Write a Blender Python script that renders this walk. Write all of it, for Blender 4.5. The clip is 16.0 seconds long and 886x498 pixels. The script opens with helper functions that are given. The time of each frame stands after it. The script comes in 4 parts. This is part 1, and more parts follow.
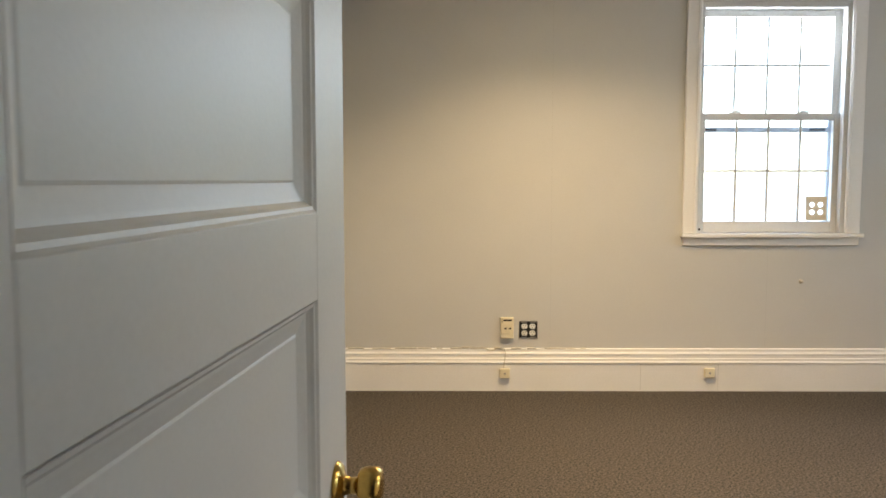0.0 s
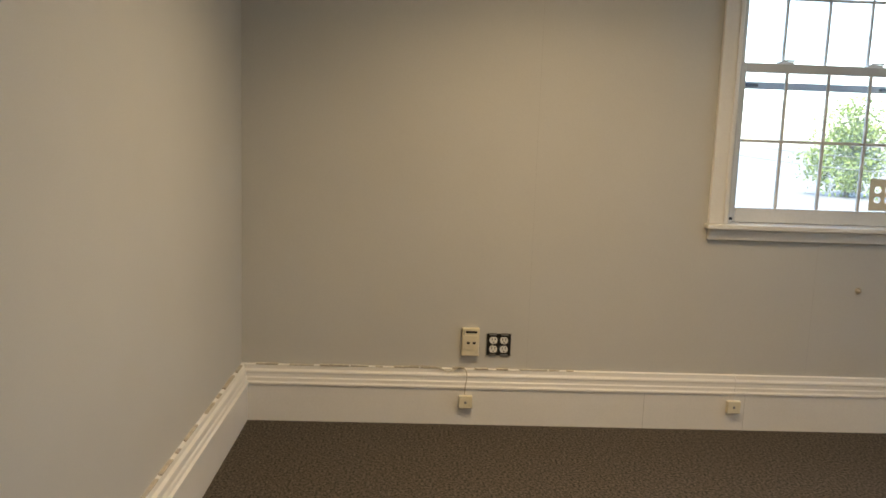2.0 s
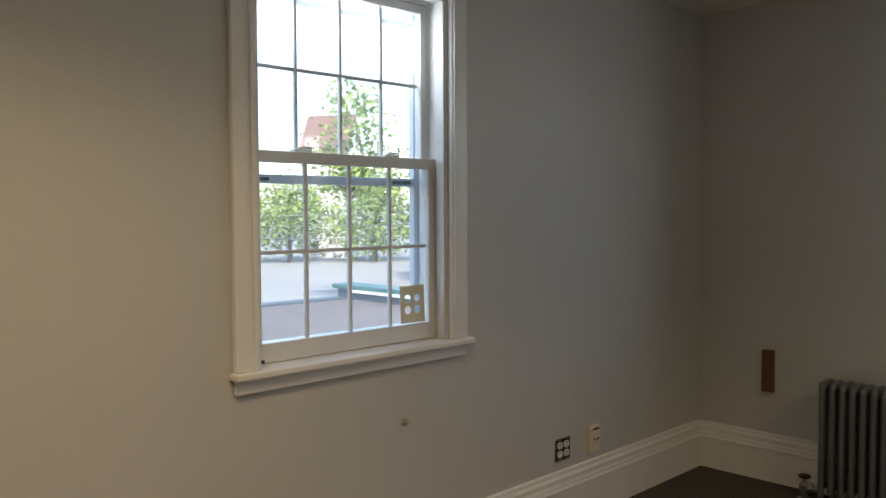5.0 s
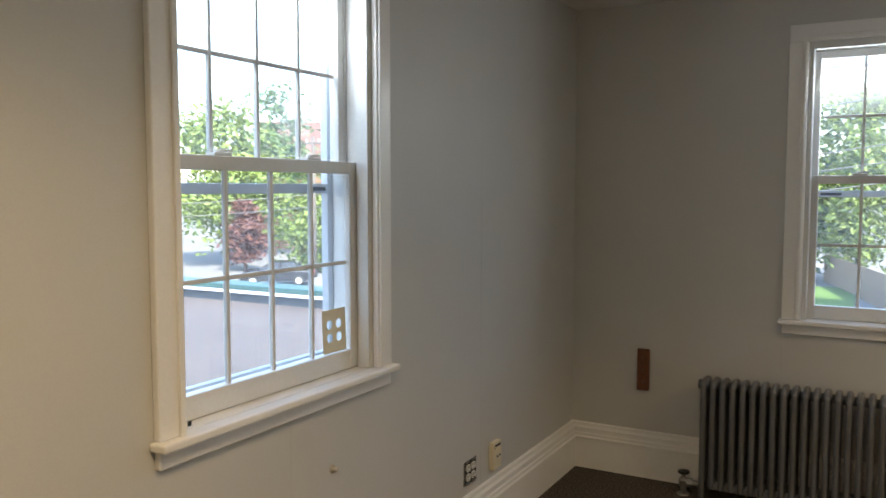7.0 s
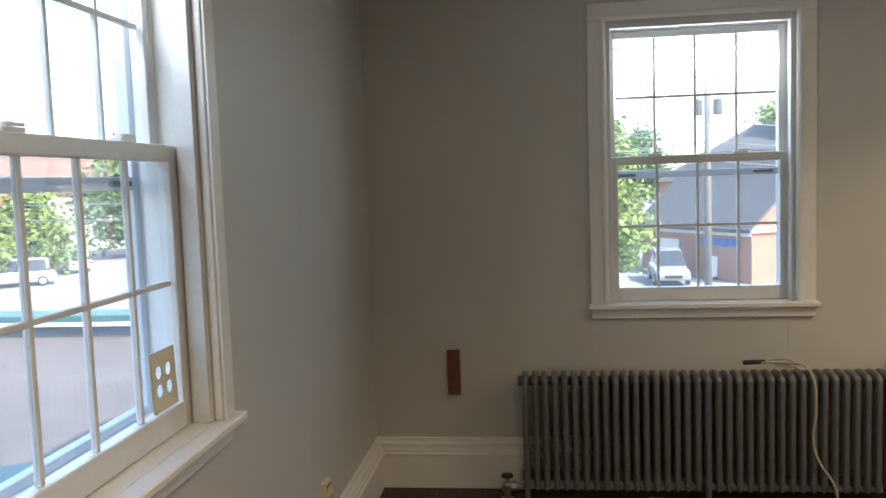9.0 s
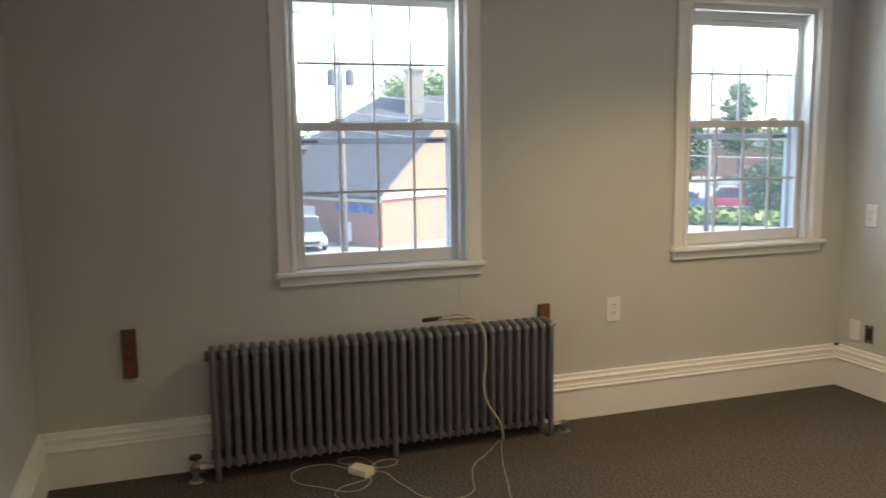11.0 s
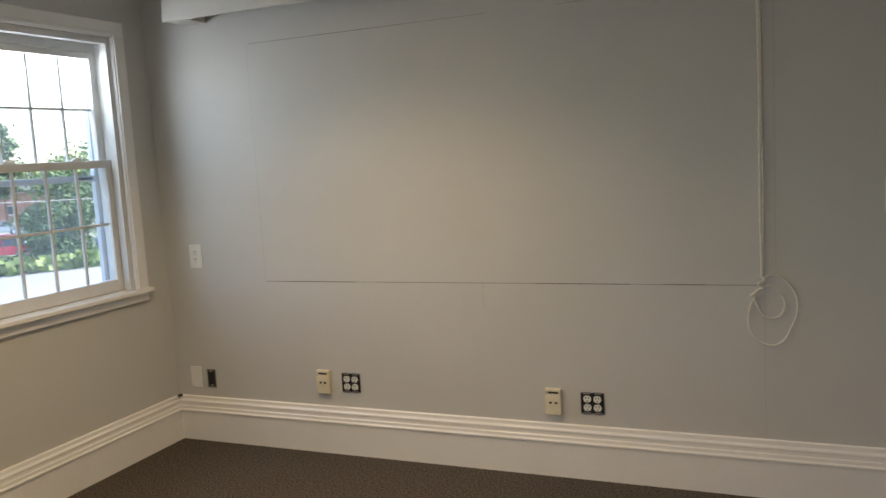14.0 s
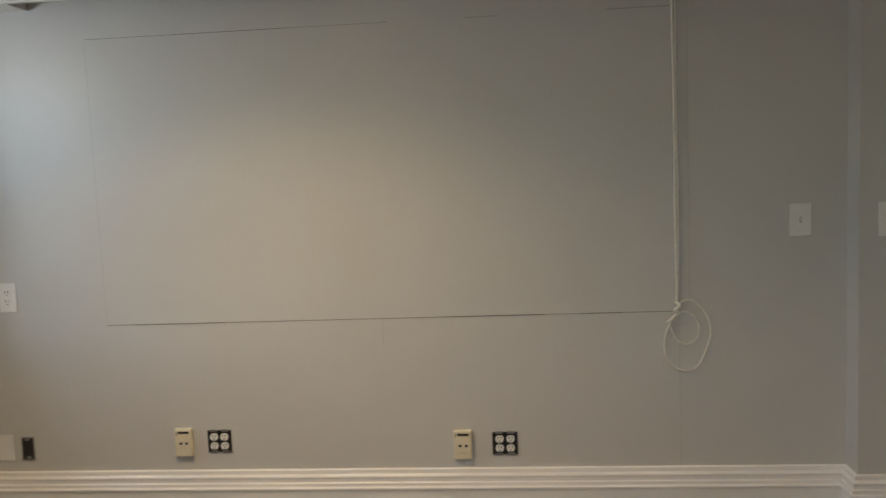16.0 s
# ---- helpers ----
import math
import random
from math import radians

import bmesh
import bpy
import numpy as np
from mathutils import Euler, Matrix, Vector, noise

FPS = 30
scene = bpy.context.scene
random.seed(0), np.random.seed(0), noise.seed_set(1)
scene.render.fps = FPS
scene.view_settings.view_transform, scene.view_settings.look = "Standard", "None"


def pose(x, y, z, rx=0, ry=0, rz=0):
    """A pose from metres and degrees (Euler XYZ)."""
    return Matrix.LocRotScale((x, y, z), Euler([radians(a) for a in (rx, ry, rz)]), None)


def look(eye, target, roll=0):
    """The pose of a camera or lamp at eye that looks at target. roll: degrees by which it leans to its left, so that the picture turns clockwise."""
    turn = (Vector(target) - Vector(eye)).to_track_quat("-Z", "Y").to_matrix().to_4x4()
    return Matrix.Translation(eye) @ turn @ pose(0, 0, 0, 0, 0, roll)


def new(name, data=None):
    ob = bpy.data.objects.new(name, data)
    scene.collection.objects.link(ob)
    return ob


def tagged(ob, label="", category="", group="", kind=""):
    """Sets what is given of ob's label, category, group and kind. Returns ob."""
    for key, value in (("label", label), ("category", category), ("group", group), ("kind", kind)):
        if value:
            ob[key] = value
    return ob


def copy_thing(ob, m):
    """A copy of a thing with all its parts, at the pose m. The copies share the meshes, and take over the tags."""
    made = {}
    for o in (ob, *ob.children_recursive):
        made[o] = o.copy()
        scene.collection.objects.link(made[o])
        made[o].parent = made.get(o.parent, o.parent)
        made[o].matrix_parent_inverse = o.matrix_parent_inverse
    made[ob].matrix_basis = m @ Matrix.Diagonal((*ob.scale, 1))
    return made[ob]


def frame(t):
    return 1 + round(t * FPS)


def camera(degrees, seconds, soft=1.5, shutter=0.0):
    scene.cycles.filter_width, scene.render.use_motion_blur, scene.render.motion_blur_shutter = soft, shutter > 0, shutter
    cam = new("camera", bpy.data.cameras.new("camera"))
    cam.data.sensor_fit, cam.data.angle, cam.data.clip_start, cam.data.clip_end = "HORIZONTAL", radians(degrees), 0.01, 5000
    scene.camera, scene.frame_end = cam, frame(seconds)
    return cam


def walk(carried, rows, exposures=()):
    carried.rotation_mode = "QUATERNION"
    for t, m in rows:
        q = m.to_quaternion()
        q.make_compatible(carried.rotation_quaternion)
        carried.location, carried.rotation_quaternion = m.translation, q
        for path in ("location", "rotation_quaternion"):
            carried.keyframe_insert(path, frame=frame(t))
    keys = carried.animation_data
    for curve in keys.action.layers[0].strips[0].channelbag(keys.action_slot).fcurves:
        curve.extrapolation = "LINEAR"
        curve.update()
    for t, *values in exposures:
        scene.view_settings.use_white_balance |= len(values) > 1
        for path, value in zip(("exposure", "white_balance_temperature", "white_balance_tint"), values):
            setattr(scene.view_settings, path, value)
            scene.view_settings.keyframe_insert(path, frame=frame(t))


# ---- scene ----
cam = camera(57.3, 16.0, shutter=0.25)
PATH = [
    (0, (0.711, 1.552, 1.189), (0.701, 3.545, 1.02), -0.0),
    (0.5, (0.746, 1.842, 1.176), (0.806, 3.836, 1.025), 2.1),
    (1, (0.843, 2.131, 1.218), (0.873, 4.118, 0.993), 2.6),
    (1.5, (0.803, 2.461, 1.211), (0.876, 4.443, 0.952), 3.4),
    (2, (0.794, 2.746, 1.237), (0.869, 4.724, 0.949), 2.0),
    (2.5, (0.844, 3.049, 1.296), (0.933, 5.032, 1.052), -0.5),
    (3, (0.844, 3.237, 1.282), (1.113, 5.212, 1.12), -1.6),
    (3.5, (0.802, 3.439, 1.295), (1.506, 5.306, 1.156), -2.8),
    (4, (0.861, 3.623, 1.3), (1.813, 5.378, 1.184), -2.5),
    (4.5, (0.857, 3.804, 1.345), (2.039, 5.415, 1.243), -1.2),
    (4.7, (0.821, 3.866, 1.354), (2.104, 5.397, 1.256), -0.7),
    (6.8, (0.776, 4.54, 1.474), (2.474, 5.589, 1.339), -0.3),
    (7, (0.749, 4.615, 1.475), (2.491, 5.585, 1.328), -0.0),
    (7.5, (0.755, 4.76, 1.471), (2.59, 5.54, 1.319), -0.5),
    (8, (0.973, 4.902, 1.458), (2.854, 5.57, 1.328), -2.8),
    (8.5, (1.043, 5.056, 1.447), (2.974, 5.558, 1.303), -2.5),
    (8.7, (1.056, 5.183, 1.456), (3.011, 5.574, 1.3), -2.2),
    (10.8, (1.132, 5.497, 1.461), (3.047, 4.973, 1.216), -1.3),
    (11, (1.155, 5.516, 1.456), (3.032, 4.88, 1.188), -0.7),
    (11.5, (1.139, 5.445, 1.449), (2.859, 4.467, 1.16), -0.4),
    (12, (1.16, 5.411, 1.484), (2.635, 4.081, 1.245), 0.1),
    (12.5, (1.264, 5.43, 1.476), (2.545, 3.907, 1.28), -1.0),
    (13, (1.423, 5.456, 1.478), (2.539, 3.808, 1.277), -1.9),
    (13.5, (1.577, 5.358, 1.448), (2.524, 3.611, 1.226), -4.2),
    (14, (1.729, 5.259, 1.473), (2.51, 3.432, 1.239), -3.4),
    (14.5, (1.898, 5.297, 1.481), (2.536, 3.417, 1.242), -1.6),
    (15, (2.1, 5.29, 1.445), (2.607, 3.37, 1.208), -1.5),
    (15.5, (2.288, 5.211, 1.442), (2.69, 3.262, 1.242), -2.0),
    (16, (2.448, 5.091, 1.471), (2.629, 3.109, 1.279), -2.4),
]
EXPOSURES = [(0.0, 3.4), (1.0, 3.1), (1.5, 2.78), (2.0, 2.62), (2.5, 2.6), (3.5, 2.2), (4.5, 2.1), (7.0, 2.65), (8.5, 2.65), (11.0, 2.65), (12.5, 2.6), (14.0, 2.45), (16.0, 2.45)]
walk(cam, [(t, look(eye, target, roll)) for t, eye, target, roll in PATH], EXPOSURES)

# ---- world, sun, lamps ----
world = bpy.data.worlds.new("world")
scene.world = world
world.use_nodes = True
wn = world.node_tree
sky = wn.nodes.new("ShaderNodeTexSky")
sky.sky_type = "NISHITA"
sky.sun_disc = False
sky.sun_elevation = radians(48)
sky.sun_rotation = radians(215)
sky.air_density, sky.dust_density, sky.ozone_density = 1.0, 1.2, 1.5
wn.nodes["Background"].inputs[1].default_value = 0.15
wn.links.new(sky.outputs[0], wn.nodes["Background"].inputs[0])

SUN_FROM = Vector((-0.42, -0.55, 0.72)).normalized()
sun = new("sun", bpy.data.lights.new("sun", "SUN"))
sun.data.energy, sun.data.angle, sun.data.color = 2.2, radians(0.5), (1, 0.94, 0.85)
sun.matrix_world = look(SUN_FROM * 50, (0, 0, 0))

# two recessed ceiling lights, warm
LAMPS = [(1.35, 4.85, 3.3), (3.4, 3.15, 3.3)]
CEIL = 2.396
for lx, ly, watts in LAMPS:
    lamp = new("ceiling_lamp_light", bpy.data.lights.new("ceiling_lamp_light", "AREA"))
    lamp.data.shape, lamp.data.size = "SQUARE", 0.54
    lamp.data.energy, lamp.data.color, lamp.data.spread = watts, (1, 0.72, 0.40), radians(130)
    lamp.matrix_world = pose(lx, ly, CEIL - 0.012)

# added area lamps in the top of each window, standing in for sky light
for eye, aim in (((2.516, 6.285, 2.02), (2.516, 5.0, 1.75)), ((5.02, 4.57, 1.995), (4.0, 4.57, 1.75)), ((5.02, 2.494, 1.965), (4.0, 2.494, 1.7))):
    glow = new("window_fill_light", bpy.data.lights.new("window_fill_light", "AREA"))
    glow.data.shape, glow.data.size, glow.data.size_y = "RECTANGLE", 0.72, 0.12
    glow.data.energy, glow.data.color = 1.15, (0.88, 0.94, 1)
    glow.matrix_world = look(eye, aim)


# ---- materials ----
def material(name, base, rough=0.6, metal=0.0, vary=0.12, scale=6.0, grain=80.0, bump=0.15, dist=0.002, coat=0.0, per_object=0.0):
    m = bpy.data.materials.new(name)
    m.use_nodes = True
    nt = m.node_tree
    n, ln = nt.nodes, nt.links
    b = n["Principled BSDF"]
    b.inputs["Roughness"].default_value = rough
    b.inputs["Metallic"].default_value = metal
    b.inputs["Coat Weight"].default_value = coat
    tc = n.new("ShaderNodeTexCoord")
    big, fine = n.new("ShaderNodeTexNoise"), n.new("ShaderNodeTexNoise")
    big.inputs["Scale"].default_value, big.inputs["Detail"].default_value = scale, 5
    fine.inputs["Scale"].default_value, fine.inputs["Detail"].default_value = grain, 3
    for t in (big, fine):
        ln.new(tc.outputs["Object"], t.inputs["Vector"])
    mix = n.new("ShaderNodeMath")
    mix.operation = "ADD"
    ln.new(big.outputs["Fac"], mix.inputs[0])
    ln.new(fine.outputs["Fac"], mix.inputs[1])
    ramp = n.new("ShaderNodeMapRange")
    ramp.inputs["From Min"].default_value, ramp.inputs["From Max"].default_value = 0.6, 1.4
    ramp.inputs["To Min"].default_value, ramp.inputs["To Max"].default_value = 1 - vary, 1 + vary
    ln.new(mix.outputs[0], ramp.inputs["Value"])
    value = ramp.outputs[0]
    if per_object:
        info, r2, mul = n.new("ShaderNodeObjectInfo"), n.new("ShaderNodeMapRange"), n.new("ShaderNodeMath")
        r2.inputs["To Min"].default_value, r2.inputs["To Max"].default_value = 1 - per_object, 1 + per_object
        mul.operation = "MULTIPLY"
        ln.new(info.outputs["Random"], r2.inputs["Value"])
        ln.new(r2.outputs[0], mul.inputs[0])
        ln.new(value, mul.inputs[1])
        value = mul.outputs[0]
    tint = n.new("ShaderNodeVectorMath")
    tint.operation = "SCALE"
    tint.inputs[0].default_value = base
    ln.new(value, tint.inputs["Scale"])
    ln.new(tint.outputs[0], b.inputs["Base Color"])
    bp = n.new("ShaderNodeBump")
    bp.inputs["Strength"].default_value, bp.inputs["Distance"].default_value = bump, dist
    ln.new(fine.outputs["Fac"], bp.inputs["Height"])
    ln.new(bp.outputs[0], b.inputs["Normal"])
    return m


def glass_material(name, rough=0.0):
    m = bpy.data.materials.new(name)
    m.use_nodes = True
    n, ln = m.node_tree.nodes, m.node_tree.links
    n.remove(n["Principled BSDF"])
    clear, shine, mix, lw, fr = n.new("ShaderNodeBsdfTransparent"), n.new("ShaderNodeBsdfGlossy"), n.new("ShaderNodeMixShader"), n.new("ShaderNodeLayerWeight"), n.new("ShaderNodeMath")
    power = n.new("ShaderNodeMath")
    power.operation, power.inputs[1].default_value = "POWER", 4.0
    fr.operation, fr.inputs[1].default_value, fr.inputs[2].default_value = "MULTIPLY_ADD", 0.7, 0.025
    lw.inputs[0].default_value = 0.5
    ln.new(lw.outputs["Facing"], power.inputs[0])
    ln.new(power.outputs[0], fr.inputs[0])
    clear.inputs[0].default_value = (0.95, 0.97, 0.97, 1)
    shine.inputs["Roughness"].default_value = rough
    ln.new(fr.outputs[0], mix.inputs[0])
    ln.new(clear.outputs[0], mix.inputs[1])
    ln.new(shine.outputs[0], mix.inputs[2])
    # a thin film of dust on the pane, put in as veiling glare over the view
    dust_haze, film = n.new("ShaderNodeBsdfTranslucent"), n.new("ShaderNodeMixShader")
    dust_haze.inputs[0].default_value = (0.8, 0.82, 0.85, 1)
    tc, nz, mr = n.new("ShaderNodeTexCoord"), n.new("ShaderNodeTexNoise"), n.new("ShaderNodeMapRange")
    nz.inputs["Scale"].default_value, nz.inputs["Detail"].default_value = 7, 4
    mr.inputs["To Min"].default_value, mr.inputs["To Max"].default_value = 0.03, 0.09
    ln.new(tc.outputs["Object"], nz.inputs["Vector"])
    ln.new(nz.outputs["Fac"], mr.inputs["Value"])
    ln.new(mr.outputs[0], film.inputs[0])
    ln.new(mix.outputs[0], film.inputs[1])
    ln.new(dust_haze.outputs[0], film.inputs[2])
    ln.new(film.outputs[0], n["Material Output"].inputs[0])
    return m


def carpet_material():
    m = material("brown_loop_carpet", (0.088, 0.072, 0.056), 0.95, vary=0.1, scale=1.2, grain=30)
    n, ln = m.node_tree.nodes, m.node_tree.links
    tc, vor, nz = n.new("ShaderNodeTexCoord"), n.new("ShaderNodeTexVoronoi"), n.new("ShaderNodeTexNoise")
    vor.inputs["Scale"].default_value = 260
    nz.inputs["Scale"].default_value, nz.inputs["Detail"].default_value = 105, 6
    for t in (vor, nz):
        ln.new(tc.outputs["Object"], t.inputs["Vector"])
    ramp = n.new("ShaderNodeValToRGB")
    ramp.color_ramp.elements[0].position, ramp.color_ramp.elements[0].color = 0.38, (0.020, 0.0165, 0.013, 1)
    ramp.color_ramp.elements[1].position, ramp.color_ramp.elements[1].color = 0.66, (0.14, 0.114, 0.088, 1)
    ln.new(nz.outputs["Fac"], ramp.inputs[0])
    ln.new(ramp.outputs[0], n["Principled BSDF"].inputs["Base Color"])
    bp = n.new("ShaderNodeBump")
    bp.inputs["Strength"].default_value, bp.inputs["Distance"].default_value = 0.6, 0.003
    ln.new(vor.outputs["Distance"], bp.inputs["Height"])
    ln.new(bp.outputs[0], n["Principled BSDF"].inputs["Normal"])
    return m


def brick_material(name, a, b, mortar, scale):
    m = bpy.data.materials.new(name)
    m.use_nodes = True
    n, ln = m.node_tree.nodes, m.node_tree.links
    tc, br = n.new("ShaderNodeTexCoord"), n.new("ShaderNodeTexBrick")
    br.inputs["Color1"].default_value, br.inputs["Color2"].default_value, br.inputs["Mortar"].default_value = (*a, 1), (*b, 1), (*mortar, 1)
    br.inputs["Scale"].default_value = scale
    br.inputs["Mortar Size"].default_value = 0.02
    br.inputs["Brick Width"].default_value, br.inputs["Row Height"].default_value = 0.5, 0.18
    ln.new(tc.outputs["UV"], br.inputs["Vector"])
    ln.new(br.outputs["Color"], n["Principled BSDF"].inputs["Base Color"])
    n["Principled BSDF"].inputs["Roughness"].default_value = 0.85
    return m


WALL = material("grey_green_wall_paint", (0.585, 0.575, 0.545), 0.5, vary=0.045, scale=2.2, grain=240, bump=0.2, dist=0.0012)
SEAM = material("painted_board_seam", (0.52, 0.51, 0.48), 0.6, vary=0.1, scale=30)
CRACK = material("open_board_crack", (0.16, 0.145, 0.125), 0.9, vary=0.5, scale=22)
TRIM = material("white_gloss_trim", (0.83, 0.815, 0.785), 0.32, vary=0.04, scale=5, grain=120, bump=0.08)
CAULK = material("peeling_caulk", (0.5, 0.46, 0.39), 0.7, vary=0.35, scale=25)
CEILM = material("white_acoustic_tile", (0.72, 0.71, 0.68), 0.9, vary=0.05, scale=9, grain=190, bump=0.6)
BOARD = material("off_white_painted_board", (0.64, 0.62, 0.57), 0.5, vary=0.04, scale=3)
DOORM = material("grey_white_door_paint", (0.62, 0.605, 0.575), 0.42, vary=0.04, scale=7, grain=150, bump=0.1)
BRASS = material("aged_brass", (0.55, 0.36, 0.10), 0.22, 1.0, vary=0.25, scale=30)
VINYL = material("white_vinyl_sash", (0.70, 0.70, 0.68), 0.38, vary=0.05, scale=10)
ALU = material("white_aluminium_storm_frame", (0.62, 0.66, 0.72), 0.35, vary=0.05, scale=10)
BLACK = material("black_plastic", (0.015, 0.015, 0.015), 0.45, vary=0.3, scale=40)
STEEL = material("galvanised_box_steel", (0.35, 0.34, 0.32), 0.45, 0.9, vary=0.2, scale=60)
IVORY = material("ivory_plastic", (0.76, 0.69, 0.51), 0.4, vary=0.06, scale=25)
WHITEP = material("white_plastic", (0.80, 0.79, 0.75), 0.35, vary=0.03, scale=25)
IRON = material("silver_grey_radiator_paint", (0.16, 0.163, 0.172), 0.36, 0.4, vary=0.2, scale=14, grain=120, bump=0.25)
WOOD = material("reddish_brown_wood", (0.16, 0.055, 0.022), 0.5, vary=0.35, scale=18, grain=90)
CORDW = material("off_white_cord", (0.80, 0.77, 0.68), 0.6, vary=0.1, scale=60)
CORDG = material("grey_cable", (0.46, 0.42, 0.34), 0.6, vary=0.15, scale=60)
GLASS = glass_material("window_glass")
CARPET = carpet_material()
GROUND = material("pale_asphalt_ground", (0.22, 0.215, 0.205), 0.9, vary=0.15, scale=0.15, grain=2)
GRASS = material("mown_grass", (0.10, 0.19, 0.035), 0.9, vary=0.3, scale=0.6, grain=8)
ROOFING = material("pale_roof_membrane", (0.105, 0.085, 0.075), 0.8, vary=0.3, scale=0.7, grain=9)
TEAL = material("teal_painted_metal", (0.035, 0.095, 0.092), 0.45, vary=0.12, scale=2)
DARKP = material("dark_parapet_sheet", (0.055, 0.065, 0.08), 0.6, vary=0.2, scale=3)
BRICK = brick_material("red_brick", (0.31, 0.115, 0.06), (0.24, 0.09, 0.05), (0.36, 0.28, 0.22), 1.5)
SHINGLE = material("grey_roof_shingle", (0.06, 0.062, 0.068), 0.85, vary=0.2, scale=1.5, grain=9)
REDROOF = material("red_brown_roof", (0.15, 0.08, 0.065), 0.85, vary=0.2, scale=1.5, grain=9)
SIDING = material("pale_house_siding", (0.62, 0.60, 0.56), 0.7, vary=0.08, scale=2)
TAN = material("tan_render", (0.24, 0.20, 0.15), 0.85, vary=0.1, scale=2)
POLEW = material("weathered_pole_wood", (0.13, 0.115, 0.10), 0.85, vary=0.2, scale=4)
WIRE = material("overhead_wire", (0.16, 0.16, 0.16), 0.5)
LEAF1 = material("light_green_leaves", (0.16, 0.22, 0.045), 0.6, vary=0.5, scale=0.9, grain=5)
LEAF2 = material("deep_green_leaves", (0.07, 0.125, 0.035), 0.6, vary=0.5, scale=0.9, grain=5)
LEAF3 = material("red_brown_leaves", (0.13, 0.05, 0.035), 0.6, vary=0.4, scale=0.9, grain=5)
BARK = material("bark", (0.10, 0.075, 0.055), 0.9, vary=0.3, scale=6)
TYRE = material("black_rubber", (0.02, 0.02, 0.02), 0.8)
DARKGLASS = material("dark_car_glass", (0.03, 0.035, 0.04), 0.08)
FENCE = material("brown_fence_boards", (0.27, 0.19, 0.13), 0.85, vary=0.25, scale=2)


def paint(name, c):
    return material(name, c, 0.25, 0.2, vary=0.04, scale=2, coat=0.6)


# ---- mesh helpers ----
def box_into(bm, lo, hi):
    vs = [bm.verts.new((x, y, z)) for x in (lo[0], hi[0]) for y in (lo[1], hi[1]) for z in (lo[2], hi[2])]
    for f in ((0, 1, 3, 2), (4, 6, 7, 5), (0, 4, 5, 1), (2, 3, 7, 6), (0, 2, 6, 4), (1, 5, 7, 3)):
        bm.faces.new([vs[i] for i in f])


TINY = ("slot", "port", "screw", "socket", "yoke", "sash_lock", "storm_latch", "screw_head", "bracket", "insulator")


def finish(name, bm, mat, parent=None, bevel=0.0, smooth=False, segments=2):
    bmesh.ops.recalc_face_normals(bm, faces=bm.faces)
    me = bpy.data.meshes.new(name)
    bm.to_mesh(me)
    bm.free()
    me.materials.append(mat)
    if smooth:
        for p in me.polygons:
            p.use_smooth = True
    ob = new(name, me)
    if parent is not None:
        ob.parent = parent
    if name in TINY:
        ob["kind"] = "stuff"
    if bevel:
        md = ob.modifiers.new("bevel", "BEVEL")
        md.width, md.segments, md.limit_method = bevel, segments, "ANGLE"
    return ob


def boxes(name, parts, mat, parent=None, bevel=0.0):
    bm = bmesh.new()
    for lo, hi in parts:
        box_into(bm, lo, hi)
    return finish(name, bm, mat, parent, bevel)


def cyl_into(bm, base, axis, r1, r2, n=12, caps=True):
    base, axis = Vector(base), Vector(axis)
    q = Vector((0, 0, 1)).rotation_difference(axis.normalized())
    rings = []
    for k, r in ((0, r1), (1, r2)):
        rings.append([bm.verts.new(base + axis * k + q @ Vector((r * math.cos(a * math.tau / n), r * math.sin(a * math.tau / n), 0))) for a in range(n)])
    for i in range(n):
        bm.faces.new((rings[0][i], rings[0][(i + 1) % n], rings[1][(i + 1) % n], rings[1][i]))
    if caps:
        bm.faces.new(rings[0][::-1])
        bm.faces.new(rings[1])


def lathe_into(bm, base, axis, profile, n=20):
    base, axis = Vector(base), Vector(axis).normalized()
    q = Vector((0, 0, 1)).rotation_difference(axis)
    rings = [[bm.verts.new(base + q @ Vector((r * math.cos(a * math.tau / n), r * math.sin(a * math.tau / n), h))) for a in range(n)] for r, h in profile]
    for u, v in zip(rings, rings[1:]):
        for i in range(n):
            bm.faces.new((u[i], u[(i + 1) % n], v[(i + 1) % n], v[i]))
    bm.faces.new(rings[0][::-1])
    bm.faces.new(rings[-1])


def cord(name, pts, radius, mat, parent=None):
    """A smooth round cord through points, turned into a mesh."""
    cu = bpy.data.curves.new(name, "CURVE")
    cu.dimensions, cu.bevel_depth, cu.bevel_resolution, cu.resolution_u = "3D", radius, 2, 8
    sp = cu.splines.new("BEZIER")
    sp.bezier_points.add(len(pts) - 1)
    for p, c in zip(sp.bezier_points, pts):
        p.co = c
        p.handle_left_type = p.handle_right_type = "AUTO"
    tmp = bpy.data.objects.new(name, cu)
    scene.collection.objects.link(tmp)
    me = bpy.data.meshes.new_from_object(tmp.evaluated_get(bpy.context.evaluated_depsgraph_get()))
    bpy.data.objects.remove(tmp)
    me.materials.clear()
    me.materials.append(mat)
    for p in me.polygons:
        p.use_smooth = True
    ob = new(name, me)
    if parent is not None:
        ob.parent = parent
    return ob


def empty(name, m, label, category, group="", kind=""):
    e = new(name)
    e.empty_display_size = 0.1
    e.matrix_world = m
    return tagged(e, label, category, group, kind)


